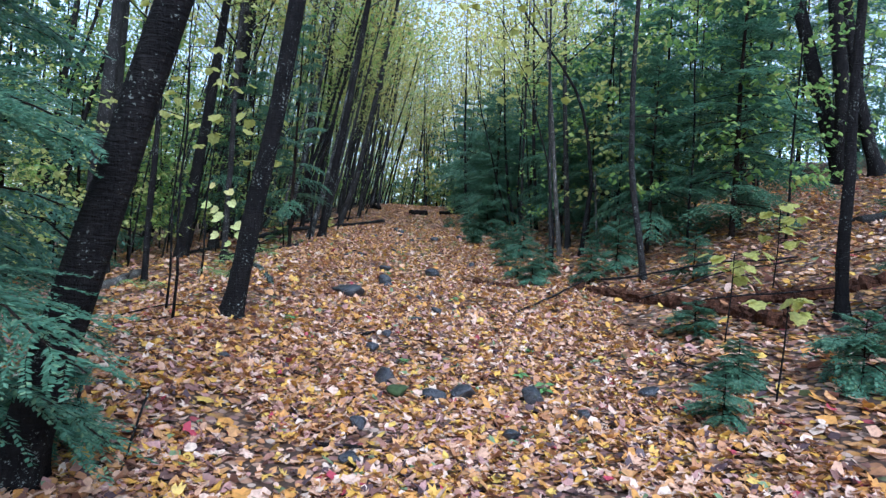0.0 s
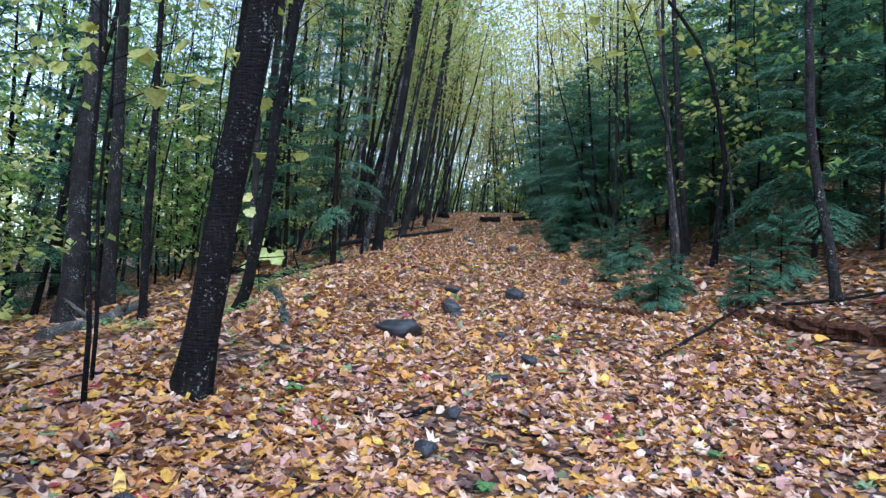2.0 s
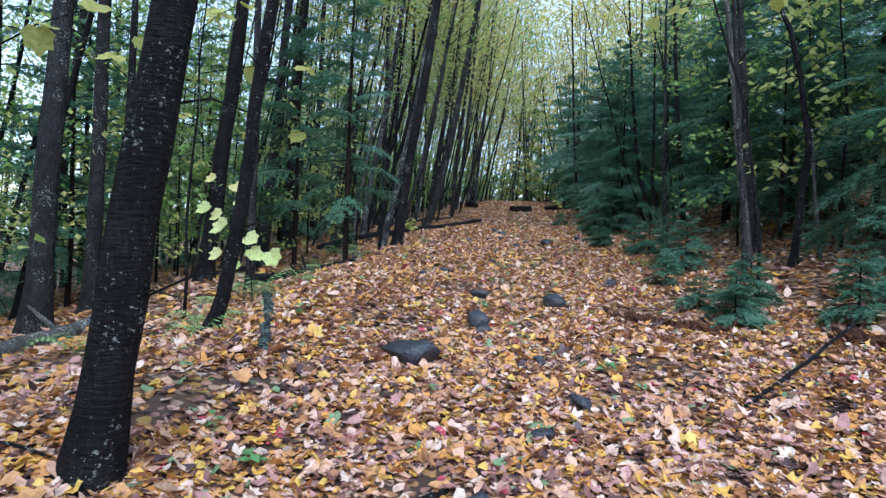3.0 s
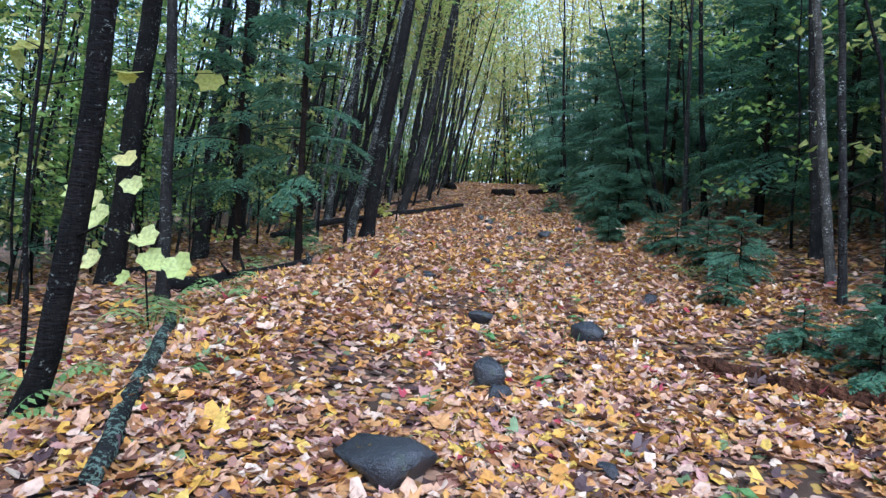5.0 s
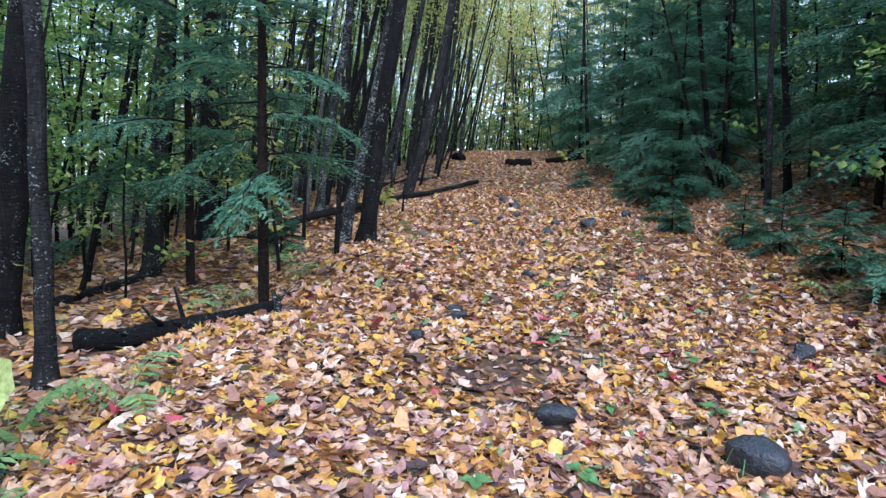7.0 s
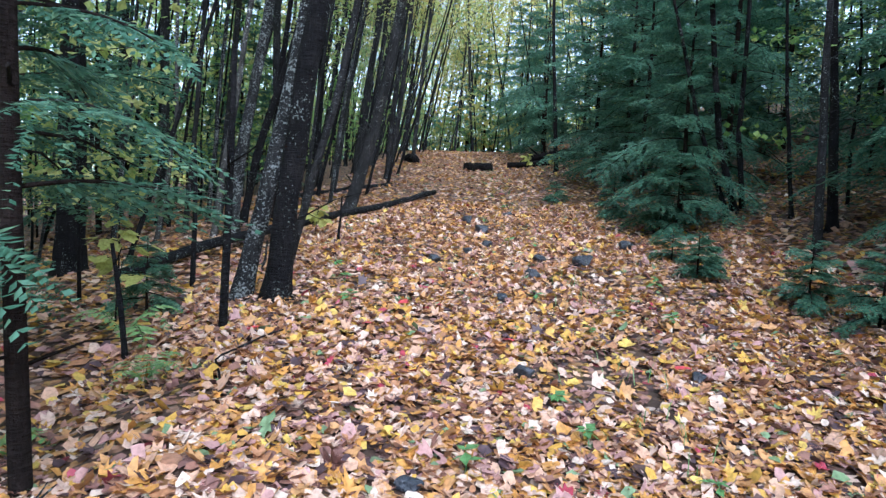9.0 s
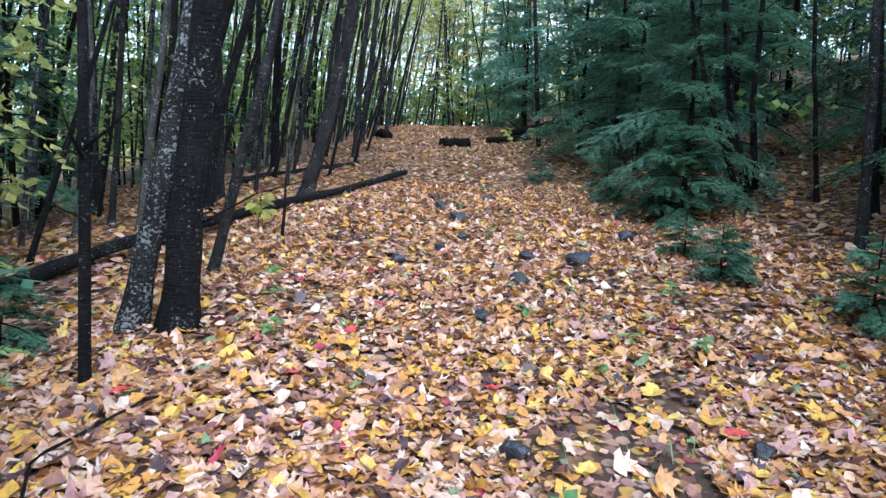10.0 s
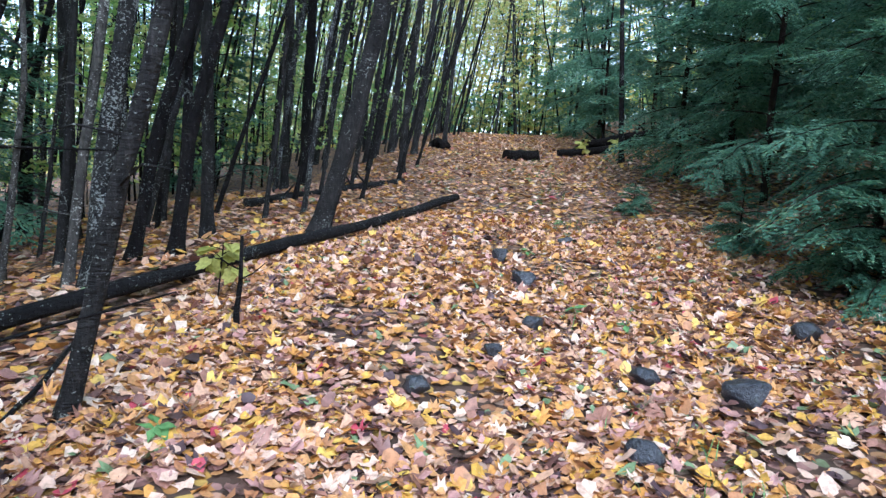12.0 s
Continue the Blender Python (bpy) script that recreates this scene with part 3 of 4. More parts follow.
# slender ones with bare lower stems by the track
bare_twigs(hemlock(-3.17, 13.12, 5.0, 0.9, 21, "slender hemlock with bare lower twigs beside the track", 0.15, 36, 0.085), 12, 0.5, 2.4, 0.8, 1)
hemlock(-4.55, 14.6, 4.4, 1.3, 22, HEM, 0.2, 36)
hemlock(-2.4, 2.3, 3.8, 1.35, 24, "small hemlock reaching its boughs over the track", 0.14, 66, stock=FINE)
hemlock(-3.4, 3.9, 4.2, 1.4, 26, "young hemlock behind a dark leaning trunk", 0.1, 50)
hemlock(1.55, 20.4, 3.8, 1.15, 27, "dense hemlock with boughs down to the fallen leaves", 0.02, 66)
hemlock(1.3, 19.75, 1.1, 0.75, 28, "low bushy hemlock at the foot of a taller one", 0.04, 34)
hemlock(4.3, 5.4, 1.8, 0.8, 25, "small hemlock beside dead wood", 0.05, 26, stock=FINE)
for k, (x, y, h, sp) in enumerate([(-1.95, 3.2, 0.55, 0.5), (1.98, 4.35, 0.4, 0.36), (2.35, 4.95, 0.4, 0.4), (2.62, 6.5, 0.42, 0.42), (3.1, 4.6, 0.6, 0.6), (1.48, 10.4, 0.62, 0.5), (1.75, 10.9, 0.7, 0.5), (1.25, 12.6, 0.5, 0.35), (1.32, 11.1, 0.45, 0.35), (0.8, 17.4, 0.6, 0.4), (1.35, 16.3, 0.7, 0.5), (1.5, 15.6, 0.75, 0.5),
                                   (0.15, 23.6, 0.5, 0.4), (0.78, 18.2, 0.45, 0.35), (0.92, 17.5, 0.5, 0.35), (1.7, 13.6, 0.9, 0.6), (1.6, 14.5, 0.8, 0.55), (1.1, 19.8, 0.7, 0.5), (0.8, 21.4, 0.8, 0.55), (2.3, 9.9, 0.8, 0.5), (-4.05, 15.8, 0.7, 0.45), (-2.4, 3.35, 0.5, 0.4), (2.9, 10.6, 1.1, 0.6), (3.4, 8.6, 0.8, 0.5)]):
    hemlock(x, y, h * 0.85, sp * 0.72, 60 + k, "small hemlock seedling rising from fallen leaves", 0.12, 24, stock=FINE)


# ---- yellow-leaved maple saplings of the undergrowth ----
def sapling(x, y, height, seed, label, material=None, sprays=9, size=0.13, low=0.35, lean=(0.05, 0.0), group="maple saplings", whole=False):
    """A thin stem with twigs; near ones carry every leaf as a part, those deep in the wood one crown."""
    rnd = random.Random(seed)
    t = thing("maple_sapling", x, y, label, "sapling", group)
    material = material or YELLOW
    bm = bmesh.new()
    pts = [(lean[0] * h * h / height + 0.02 * math.sin(4 * h), lean[1] * h, h) for h in [height * i / 7 for i in range(8)]]
    pts[0] = (0, 0, -0.05)
    tube(bm, pts, [0.005 + 0.0035 * height * (1 - i / 7) for i in range(8)], 6)
    part("stem", bm, BARK_DARK, t)
    mass = bmesh.new()
    for k in range(sprays):
        f = low + (1 - low) * (k + 0.7) / sprays
        i = min(6, int(f * 7))
        p = Vector(pts[i]).lerp(Vector(pts[i + 1]), f * 7 - i)
        a = k * 2.4 + rnd.uniform(-0.5, 0.5)
        ln = height * rnd.uniform(0.16, 0.3)
        d = Vector((math.cos(a), math.sin(a), 0.25))
        twig = [p, p + d * (ln * 0.5), p + d * ln + Vector((0, 0, -0.08 * ln))]
        if whole:
            tube(mass, twig, [0.005, 0.004, 0.002], 4, index=1, cap=False)
        else:
            bm = bmesh.new()
            tube(bm, twig, [0.005, 0.004, 0.002], 4)
            part("twig", bm, BARK_DARK, t)
        for j in range(rnd.randint(26, 36) if whole else rnd.randint(3, 5)):
            q = p + d * (ln * rnd.uniform(0.35, 1.1)) + Vector((rnd.gauss(0, 0.13), rnd.gauss(0, 0.13), rnd.gauss(-0.02, 0.06)))
            e = (any_dir(rnd, 0.1) + d * 0.6 - Vector((0, 0, rnd.uniform(0.3, 1.5)))).normalized()
            s = e.cross(Vector((rnd.uniform(-0.3, 0.3), rnd.uniform(-0.3, 0.3), 1))).normalized()
            z = size * rnd.uniform(0.75, 1.2)
            if whole:
                leaf(mass, q, e, s, z * 0.8, z * 0.62, 0.15)
            else:
                bm = bmesh.new()
                lobed(bm, Vector((0.5 * z, 0, 0)), Vector((1, 0, 0)), Vector((0, 1, 0)), z)
                o = part("leaf", bm, material, t)
                turn = Matrix((e, s, e.cross(s))).transposed().to_4x4()
                o.matrix_basis = Matrix.Translation(twig[1 + j % 2]) @ turn
    if whole:
        part("crown", mass, [material, BARK_DARK], t)
    else:
        mass.free()
    return t


SAP = "maple sapling with pale yellow-green leaves in the undergrowth"
sap_models = [sapling(-4.4, 7.2, 2.6, 1, SAP, YELLOW, 14, 0.11, 0.2, whole=True), sapling(-6.2, 12.6, 3.4, 2, SAP, YELLOW, 18, 0.12, 0.15, whole=True), sapling(-6.9, 9.6, 3.4, 3, SAP, GREEN, 16, 0.11, 0.12, whole=True), sapling(-7.4, 15, 5.5, 4, SAP, GREEN, 30, 0.12, 0.12, whole=True)]


def broad_sapling(x, y, label):
    """A low arching maple whose large leaves hang one above the other from a thin stem."""
    rnd = random.Random(5)
    t = thing("maple_sapling", x, y, label, "sapling", "maple saplings")
    stem = [(0.02, 0, -0.05), (0, 0, 0.2), (-0.04, 0.02, 0.5), (-0.14, 0.03, 0.76), (-0.26, 0.02, 1.0), (-0.4, 0, 1.3)]
    bm = bmesh.new()
    tube(bm, stem, [0.008, 0.0075, 0.006, 0.005, 0.004, 0.002], 6)
    part("stem", bm, BARK_DARK, t)
    for dx, dz, size in ((-0.45, 1.3, 0.13), (-0.26, 1.22, 0.17), (-0.2, 1.05, 0.16), (-0.5, 0.98, 0.17), (-0.38, 0.92, 0.16), (-0.24, 0.8, 0.22), (-0.12, 0.65, 0.21), (-0.04, 0.52, 0.19), (0.17, 0.5, 0.22), (-0.3, 0.5, 0.16), (-0.1, 0.36, 0.13)):
        h = min(dz + 0.06, 1.28)
        p = Vector([float(np.interp(h, [q[2] for q in stem], [q[i] for q in stem])) for i in range(3)])
        q = Vector((dx, rnd.uniform(-0.12, 0.08), dz + 0.05))
        bm = bmesh.new()
        tube(bm, [p, p.lerp(q, 0.5) + Vector((0, 0, 0.03)), q], [0.003, 0.0025, 0.002], 4)
        part("twig", bm, BARK_DARK, t)
        out = Vector((math.copysign(0.8, q.x - p.x) + rnd.uniform(-0.3, 0.3), rnd.uniform(-0.7, -0.1), rnd.uniform(-0.9, -0.4))).normalized()
        side = out.cross(Vector((rnd.uniform(-0.2, 0.2), -0.75, 0.7))).normalized()
        bm = bmesh.new()
        lobed(bm, Vector((0.45 * size, 0, 0)), Vector((1, 0, 0)), Vector((0, 1, 0)), size, 0, 0.45)
        o = part("leaf", bm, PALE_LEAF, t)
        o.matrix_basis = Matrix.Translation(q) @ Matrix((out, side, out.cross(side))).transposed().to_4x4()
    return t


broad_sapling(-3.4, 10.6, "low arching maple sapling with large pale yellow-green leaves")
sapling(1.95, 11.3, 4.6, 16, "slender maple leaning over the track with yellow leaves", YELLOW, 15, 0.15, 0.62, (-0.3, -0.08))
sapling(-3.66, 9.73, 3.6, 6, "thin grey sapling with yellow leaves above", YELLOW, 9, 0.15, 0.45)
sapling(-2.55, 6.13, 3.2, 7, "thin dark sapling with few yellow leaves", YELLOW, 6, 0.12, 0.55, (0.0, 0.0))
sapling(-2.8, 6.55, 2.6, 8, "thin dark sapling with few yellow leaves", YELLOW, 4, 0.11, 0.6, (0.03, 0.0))
sapling(2.75, 6.1, 0.85, 9, "low maple seedling with yellow-green leaves", YELLOW, 6, 0.13, 0.7)
sapling(2.42, 4.5, 0.75, 10, "low maple seedling with pale yellow leaves", YELLOW, 3, 0.12, 0.8)
sapling(3.9, 7.5, 1.0, 11, "spreading yellow-leaved bush on the bank", YELLOW, 9, 0.13, 0.5)
sapling(-3.5, 18.98, 0.42, 12, "bright yellow-green maple seedling beside a fallen log", YELLOW, 6, 0.12, 0.5)
sapling(-4.15, 15.5, 0.8, 13, "yellowing bush beside the track", YELLOW, 7, 0.12, 0.4)
sapling(0.2, 31.6, 0.5, 14, "yellow-green seedling before stacked logs", YELLOW, 6, 0.14, 0.4)
sapling(1.0, 31.4, 0.5, 15, "yellow-green seedling before stacked logs", YELLOW, 6, 0.14, 0.4)
rnd = random.Random(23)
for k in range(250):
    for _ in range(20):
        x, y = (rnd.uniform(-17, -5.0), rnd.uniform(3, 44)) if k < 175 else (rnd.uniform(4.5, 13), rnd.uniform(6, 34)) if k < 210 else (rnd.uniform(-12, 3), rnd.uniform(44, 56))
        if free(x, y, 0.5) and not (y < 17 and 0.5 < x / y < 0.75) and not (x > -7 and 6 < y < 14):
            break
    placed.append((x, y))
    copy_thing(sap_models[rnd.choice((0, 1, 2, 2, 3, 3))], pose(x, y, up(x, y), 0, 0, rnd.uniform(0, 360)) @ Matrix.Scale(rnd.uniform(0.8, 1.4), 4))


for x, y, k, sc in ((2.75, 14.9, 2, 1.25), (3.3, 19.3, 2, 1.4), (3.6, 13.3, 0, 1.6), (4.2, 11.0, 2, 1.5), (5.0, 13.6, 2, 1.7), (3.9, 15.3, 3, 1.1), (5.3, 9.9, 2, 1.4), (6.4, 13.2, 3, 1.2), (6.0, 17.2, 3, 1.2), (4.9, 18.6, 2, 1.7), (-7.4, 24.6, 2, 1.5), (-8.6, 26.0, 3, 1.0), (-6.6, 27.4, 2, 1.4), (-9.6, 28.2, 3, 1.1), (-7.8, 29.8, 2, 1.6), (-10.8, 25.4, 3, 1.1), (-6.9, 31.6, 2, 1.5), (-9.1, 23.0, 2, 1.4)):
    copy_thing(sap_models[k], pose(x, y, up(x, y), 0, 0, 50 * x) @ Matrix.Scale(sc, 4))


# ---- dead wood ----
def log(name, pts, dia, label, material=None, seed=0, sink=0.3, stubs=0, category="log", ends=(1.0, 0.8), lift=None):
    """A fallen stem that follows the ground, sunk a little into the leaves."""
    rnd = random.Random(seed)
    n = max(4, int(len(pts) * (14 if material == ROTTEN else 4)))
    fs = np.linspace(0, len(pts) - 1, n)
    xs, ys = np.interp(fs, range(len(pts)), [p[0] for p in pts]), np.interp(fs, range(len(pts)), [p[1] for p in pts])
    lifts = np.interp(fs, range(len(pts)), lift) if lift else np.zeros(n)
    zs = np.array([up(a, b) for a, b in zip(xs, ys)])
    if dia > 0.09:
        zs = np.polyval(np.polyfit(fs, zs, 2), fs)
    ox, oy = float(xs.mean()), float(ys.mean())
    oz = up(ox, oy)
    t = thing(name, ox, oy, label, category, z=oz)
    rs = [dia / 2 * (ends[0] + (ends[1] - ends[0]) * f / fs[-1]) * rnd.uniform(0.92, 1.06) for f in fs]
    line = [(x - ox + rnd.uniform(-1, 1) * dia * 0.12, y - oy + rnd.uniform(-1, 1) * dia * 0.12, z - oz + l + r * (1 - 2 * sink)) for x, y, z, r, l in zip(xs, ys, zs, rs, lifts)]
    bm = bmesh.new()
    tube(bm, line, rs, 14 if dia > 0.09 else 6, rnd, 0.42 if material == ROTTEN else 0.1)
    if material == ROTTEN:
        for f in bm.faces:
            f.smooth = False
    part("stem", bm, material or LOG_WET, t)
    for k in range(stubs):
        i = rnd.randint(1, n - 2)
        p = Vector(line[i])
        d = Vector((rnd.uniform(-1, 1), rnd.uniform(-1, 1), rnd.uniform(0.2, 0.9))).normalized()
        ln = dia * (rnd.uniform(0.6, 1.3) if material == ROTTEN else rnd.uniform(1.2, 3.5))
        bm = bmesh.new()
        tube(bm, [p, p + d * ln * 0.6, p + d * ln + Vector((0, 0, 0.02))], [dia * 0.16, dia * 0.12, dia * 0.05], 6, rnd, 0.1)
        part("stub", bm, material or LOG_WET, t)
    return t


log("fallen_log", [(-5.1, 17.3), (-4.6, 18.3), (-3.8, 19.95), (-2.9, 22.0), (-2.25, 23.55)], 0.135, "long wet black fallen log lying across the leaf slope", LOG_WET, 1, 0.05, 0, ends=(1.0, 0.75), lift=(0.02, 0.05, 0.07, 0.06, 0.05))
log("fallen_log", [(-4.45, 12.8), (-3.7, 12.82), (-2.92, 12.78)], 0.115, "dark wet fallen log with peeling bark", LOG_WET, 2, 0.05, 5, ends=(1.5, 0.85))
log("fallen_log", [(-5.9, 14.3), (-5.5, 15.6)], 0.14, "wet grey fallen log below the track", LOG_WET, 3, 0.2, 2)
log("fallen_log", [(-3.34, 10.86), (-2.75, 9.6), (-2.2, 8.3)], 0.1, "thin mossy grey fallen log along the track's edge", MOSSY_LOG, 4, 0.1, 0)
log("fallen_log", [(-5.12, 9.1), (-5.24, 10.2), (-5.3, 11.2)], 0.22, "pale bleached fallen log in the hollow", BARK_PALE, 5, 0.3, 2)
log("rotten_log", [(2.05, 9.5), (2.5, 8.5), (2.95, 7.4), (3.45, 6.2)], 0.19, "crumbling red-brown rotten log on the bank", ROTTEN, 6, 0.4, 9, ends=(0.7, 1.1))
log("rotten_log", [(3.1, 7.3), (3.9, 6.9), (4.9, 6.6)], 0.2, "crumbling dark rotten log among dead twigs", ROTTEN, 7, 0.4, 6)
log("rotten_log", [(0.56, 10.87), (0.95, 10.5), (1.4, 10.1)], 0.13, "crumbling dark brown rotten log beside the track", ROTTEN, 8, 0.3, 2)
log("rotten_log", [(6.6, 10.2), (8.2, 10.8)], 0.2, "grey rotten log on the leafy bank", BARK_GREY, 9, 0.3, 2)
log("cut_log", [(-1.74, 31.05), (-1.3, 31.12), (-0.86, 31.2)], 0.31, "short dark cut log lying beside the track", CUT, 10, 0.12, 0, ends=(1, 0.95))
log("stump", [(-3.75, 33.2), (-3.45, 33.35)], 0.4, "small dark stump beside the track", CUT, 11, 0.2)
for k, (x0, x1, y, l) in enumerate([(-0.3, 3.2, 32.6, 0.0), (0.2, 3.6, 33.0, 0.02), (0.5, 3.6, 32.8, 0.2), (1.1, 4.2, 33.1, 0.21)]):
    log("stacked_log", [(x0, y), ((x0 + x1) / 2, y + 0.1), (x1, y + 0.2)], 0.23, "dark weathered log in a low stack", CUT, 12 + k, 0.08, 3, lift=(l, l, l - 0.08))
log("snag", [(-5.2, 23.4), (-4.2, 24.4), (-3.4, 25.9)], 0.15, "dark fallen log on the far slope", LOG_WET, 20, 0.25, 4)

STICK = "thin dark fallen stick on the leaves"
for k, (pts, d, l) in enumerate([([(0.95, 8.32), (1.5, 8.9), (2.13, 9.55)], 0.035, (0, 0.04, 0.1)), ([(1.16, 4.74), (1.4, 4.1), (1.6, 3.4)], 0.022, None), ([(0.72, 5.0), (1.0, 4.85), (1.16, 4.7)], 0.012, None), ([(0.01, 5.38), (0.4, 5.75), (0.72, 5.96)], 0.012, (0.02, 0.03, 0.02)),
                                 ([(-1.0, 6.75), (-0.85, 6.85), (-0.7, 7.05)], 0.045, None), ([(-0.7, 4.0), (-0.4, 4.02)], 0.03, None), ([(2.18, 5.8), (2.25, 5.5), (2.4, 5.28)], 0.035, None), ([(0.5, 11.9), (0.8, 12.2), (1.25, 12.4)], 0.02, None), ([(-3.48, 16.8), (-3.6, 17.3), (-3.8, 18.0)], 0.03, (0, 0.05, 0.2)),
                                 ([(-3.6, 6.5), (-2.9, 6.6), (-2.3, 6.5)], 0.018, (0.03, 0.05, 0.03)), ([(-3.4, 5.9), (-2.7, 6.1), (-2.2, 6.4)], 0.014, (0.02, 0.03, 0.02)), ([(0.2, 8.0), (0.6, 8.4), (0.75, 8.9)], 0.015, None), ([(-0.6, 8.9), (-0.1, 9.4), (0.3, 9.5)], 0.012, None), ([(-1.75, 9.1), (-1.9, 8.6), (-2.4, 8.1)], 0.014, (0.02, 0.02, 0.02)),
                                 ([(2.2, 8.8), (3.0, 8.3), (4.4, 7.9)], 0.03, (0.25, 0.3, 0.2)), ([(2.4, 7.6), (3.2, 7.4), (4.2, 7.6)], 0.022, (0.2, 0.32, 0.25)), ([(2.6, 7.0), (3.3, 6.6), (4.1, 6.4)], 0.02, (0.2, 0.26, 0.2)), ([(0.9, 9.6), (1.2, 10.0)], 0.04, None), ([(0.3, 7.6), (-0.2, 8.0)], 0.015, None), ([(-0.6, 9.6), (-0.3, 9.1), (0.1, 8.7)], 0.012, None),
                                 ([(-2.3, 4.2), (-2.0, 3.6), (-1.6, 3.3)], 0.022, (0.02, 0.1, 0.02)), ([(-2.3, 15.2), (-2.6, 15.5), (-3.0, 15.7)], 0.012, (0.02, 0.03, 0.03)), ([(-2.75, 14.0), (-2.9, 14.3), (-2.65, 14.75)], 0.014, (0.02, 0.05, 0.04)), ([(-1.9, 4.3), (-1.7, 3.7), (-1.5, 3.1)], 0.016, (0.02, 0.06, 0.02)), ([(-2.9, 7.4), (-2.4, 7.9), (-1.9, 8.3)], 0.012, None), ([(-0.2, 7.2), (0.3, 6.9), (0.9, 6.8)], 0.01, None), ([(-2.9, 16.4), (-2.6, 17.2)], 0.014, None)]):
    log("stick", pts, d, STICK, LOG_WET, 50 + k, 0.1, 2 if k % 3 == 0 else 0, "stick", lift=l)


def snag(x, y, height, dx, dia, label, material, seed):
    rnd = random.Random(seed)
    t = thing("snag", x, y, label, "dead stem")
    bm = bmesh.new()
    tube(bm, [(0, 0, -0.1), (0.05 * dx, 0, 0.1), (0.5 * dx, 0.02, 0.5 * height), (dx, 0, height)], [dia * 0.6, dia * 0.5, dia * 0.42, dia * 0.3], 8, rnd, 0.1)
    part("stem", bm, material, t)
    for k in range(2):
        f, a = rnd.uniform(0.4, 0.85), rnd.uniform(0, 6.28)
        p = Vector((f * dx, 0, f * height))
        d = Vector((math.cos(a), math.sin(a), 0.5)) * (0.12 + 0.12 * height)
        bm = bmesh.new()
        tube(bm, [p, p + d * 0.5, p + d + Vector((0, 0, 0.03))], [dia * 0.16, dia * 0.12, 0.002], 5)
        part("twig", bm, material, t)


snag(3.03, 12.52, 1.6, -0.16, 0.05, "thin pale broken stem", BARK_PALE, 2)
snag(-3.18, 15.12, 1.9, 0.06, 0.06, "thin dark upright stem beside a twin tree", BARK_DARK, 3)
snag(-3.71, 14.84, 0.75, -0.08, 0.04, "short dark dead stem", BARK_DARK, 4)
snag(-3.05, 18.28, 0.55, 0.03, 0.035, "short dark dead stem beside a fallen log", BARK_DARK, 5)
snag(-4.09, 16.71, 1.3, 0.02, 0.05, "thin dark dead stem", BARK_DARK, 6)
snag(-2.9, 12.72, 0.17, -0.03, 0.05, "short broken stub beside a fallen log", BARK_LICHEN, 7)


# ---- stones ----
STONES = []


def stone(x, y, w, d0, h, seed, label="dark wet stone half buried in fallen leaves", material=None, sink=0.14):
    STONES.append((x, y, w))
    rnd = random.Random(seed)
    bm = bmesh.new()
    bmesh.ops.create_icosphere(bm, subdivisions=3, radius=1.0)
    cuts = [(any_dir(rnd, 0.8), rnd.uniform(0.42, 0.74)) for _ in range(9)] + [(Vector((rnd.uniform(-0.35, 0.35), rnd.uniform(-0.35, 0.35), 1)).normalized(), rnd.uniform(0.5, 0.75))]
    shift = Vector((seed * 3.7, 1.3 * seed, 0.5 * seed))
    for v in bm.verts:
        for n, d in cuts:  # worn facets
            over = v.co.dot(n) - d
            if over > 0:
                v.co -= n * (over * 0.9)
        v.co *= 1 + 0.1 * noise.noise(v.co * 1.7 + shift) + 0.04 * noise.noise(v.co * 5 + shift)
        v.co = Vector((v.co.x * w * 0.56, v.co.y * d0 * 0.56, v.co.z * h * 0.68))
    for f in bm.faces:
        f.smooth = True
    s = link_mesh("stone", bm, material or STONE)
    s.location = (x, y, up(x, y) + 0.018 + h * (0.5 - sink))
    s.rotation_euler = (rnd.uniform(-0.12, 0.12), rnd.uniform(-0.12, 0.12), rnd.uniform(-0.5, 0.5))
    tagged(s, label, "stone", "stones in the track")


for k, (x, y, w) in enumerate([(0.0, 5.0, 0.22), (0.24, 5.02, 0.26), (0.78, 5.05, 0.26), (-0.4, 5.3, 0.22), (-0.26, 7.7, 0.15), (-0.03, 8.24, 0.17), (-0.83, 10.0, 0.17), (-0.9, 10.25, 0.28), (-1.06, 11.75, 0.28), (-1.69, 13.2, 0.17),
                               (-0.16, 11.4, 0.3), (0.6, 12.8, 0.18), (-1.89, 17.8, 0.2), (-0.69, 18.2, 0.18), (-0.24, 18.0, 0.26), (-1.53, 18.34, 0.13), (-1.73, 13.4, 0.14), (-1.15, 14.76, 0.17), (-0.06, 14.84, 0.12),
                               (-1.35, 19.9, 0.2), (-1.2, 16.5, 0.15), (-0.3, 9.2, 0.12), (-0.62, 6.3, 0.16), (1.1, 4.6, 0.12), (-0.45, 3.75, 0.16), (0.55, 4.3, 0.15), (-1.3, 18.9, 0.16), (-0.85, 17.4, 0.17), (-0.9, 21.5, 0.2), (-0.55, 6.9, 0.14), (-0.5, 4.3, 0.16), (-1.55, 20.6, 0.2), (1.7, 5.0, 0.18), (-1.9, 12.6, 0.12)]):
    stone(x, y, w * 0.95, w * (0.55 + 0.06 * (k % 5)), w * (0.4 + 0.08 * (k % 4)), k)
stone(-1.26, 8.98, 0.5, 0.34, 0.2, 80, "large flat dark wet stone with leaves on it", sink=0.25)
stone(0.46, 19.03, 0.24, 0.18, 0.12, 81, "dark mossy stone half buried in leaves")
stone(-0.28, 5.05, 0.22, 0.2, 0.08, 82, "low mossy stone in the track", MOSS)
stone(-1.75, 5.3, 0.1, 0.1, 0.06, 84)


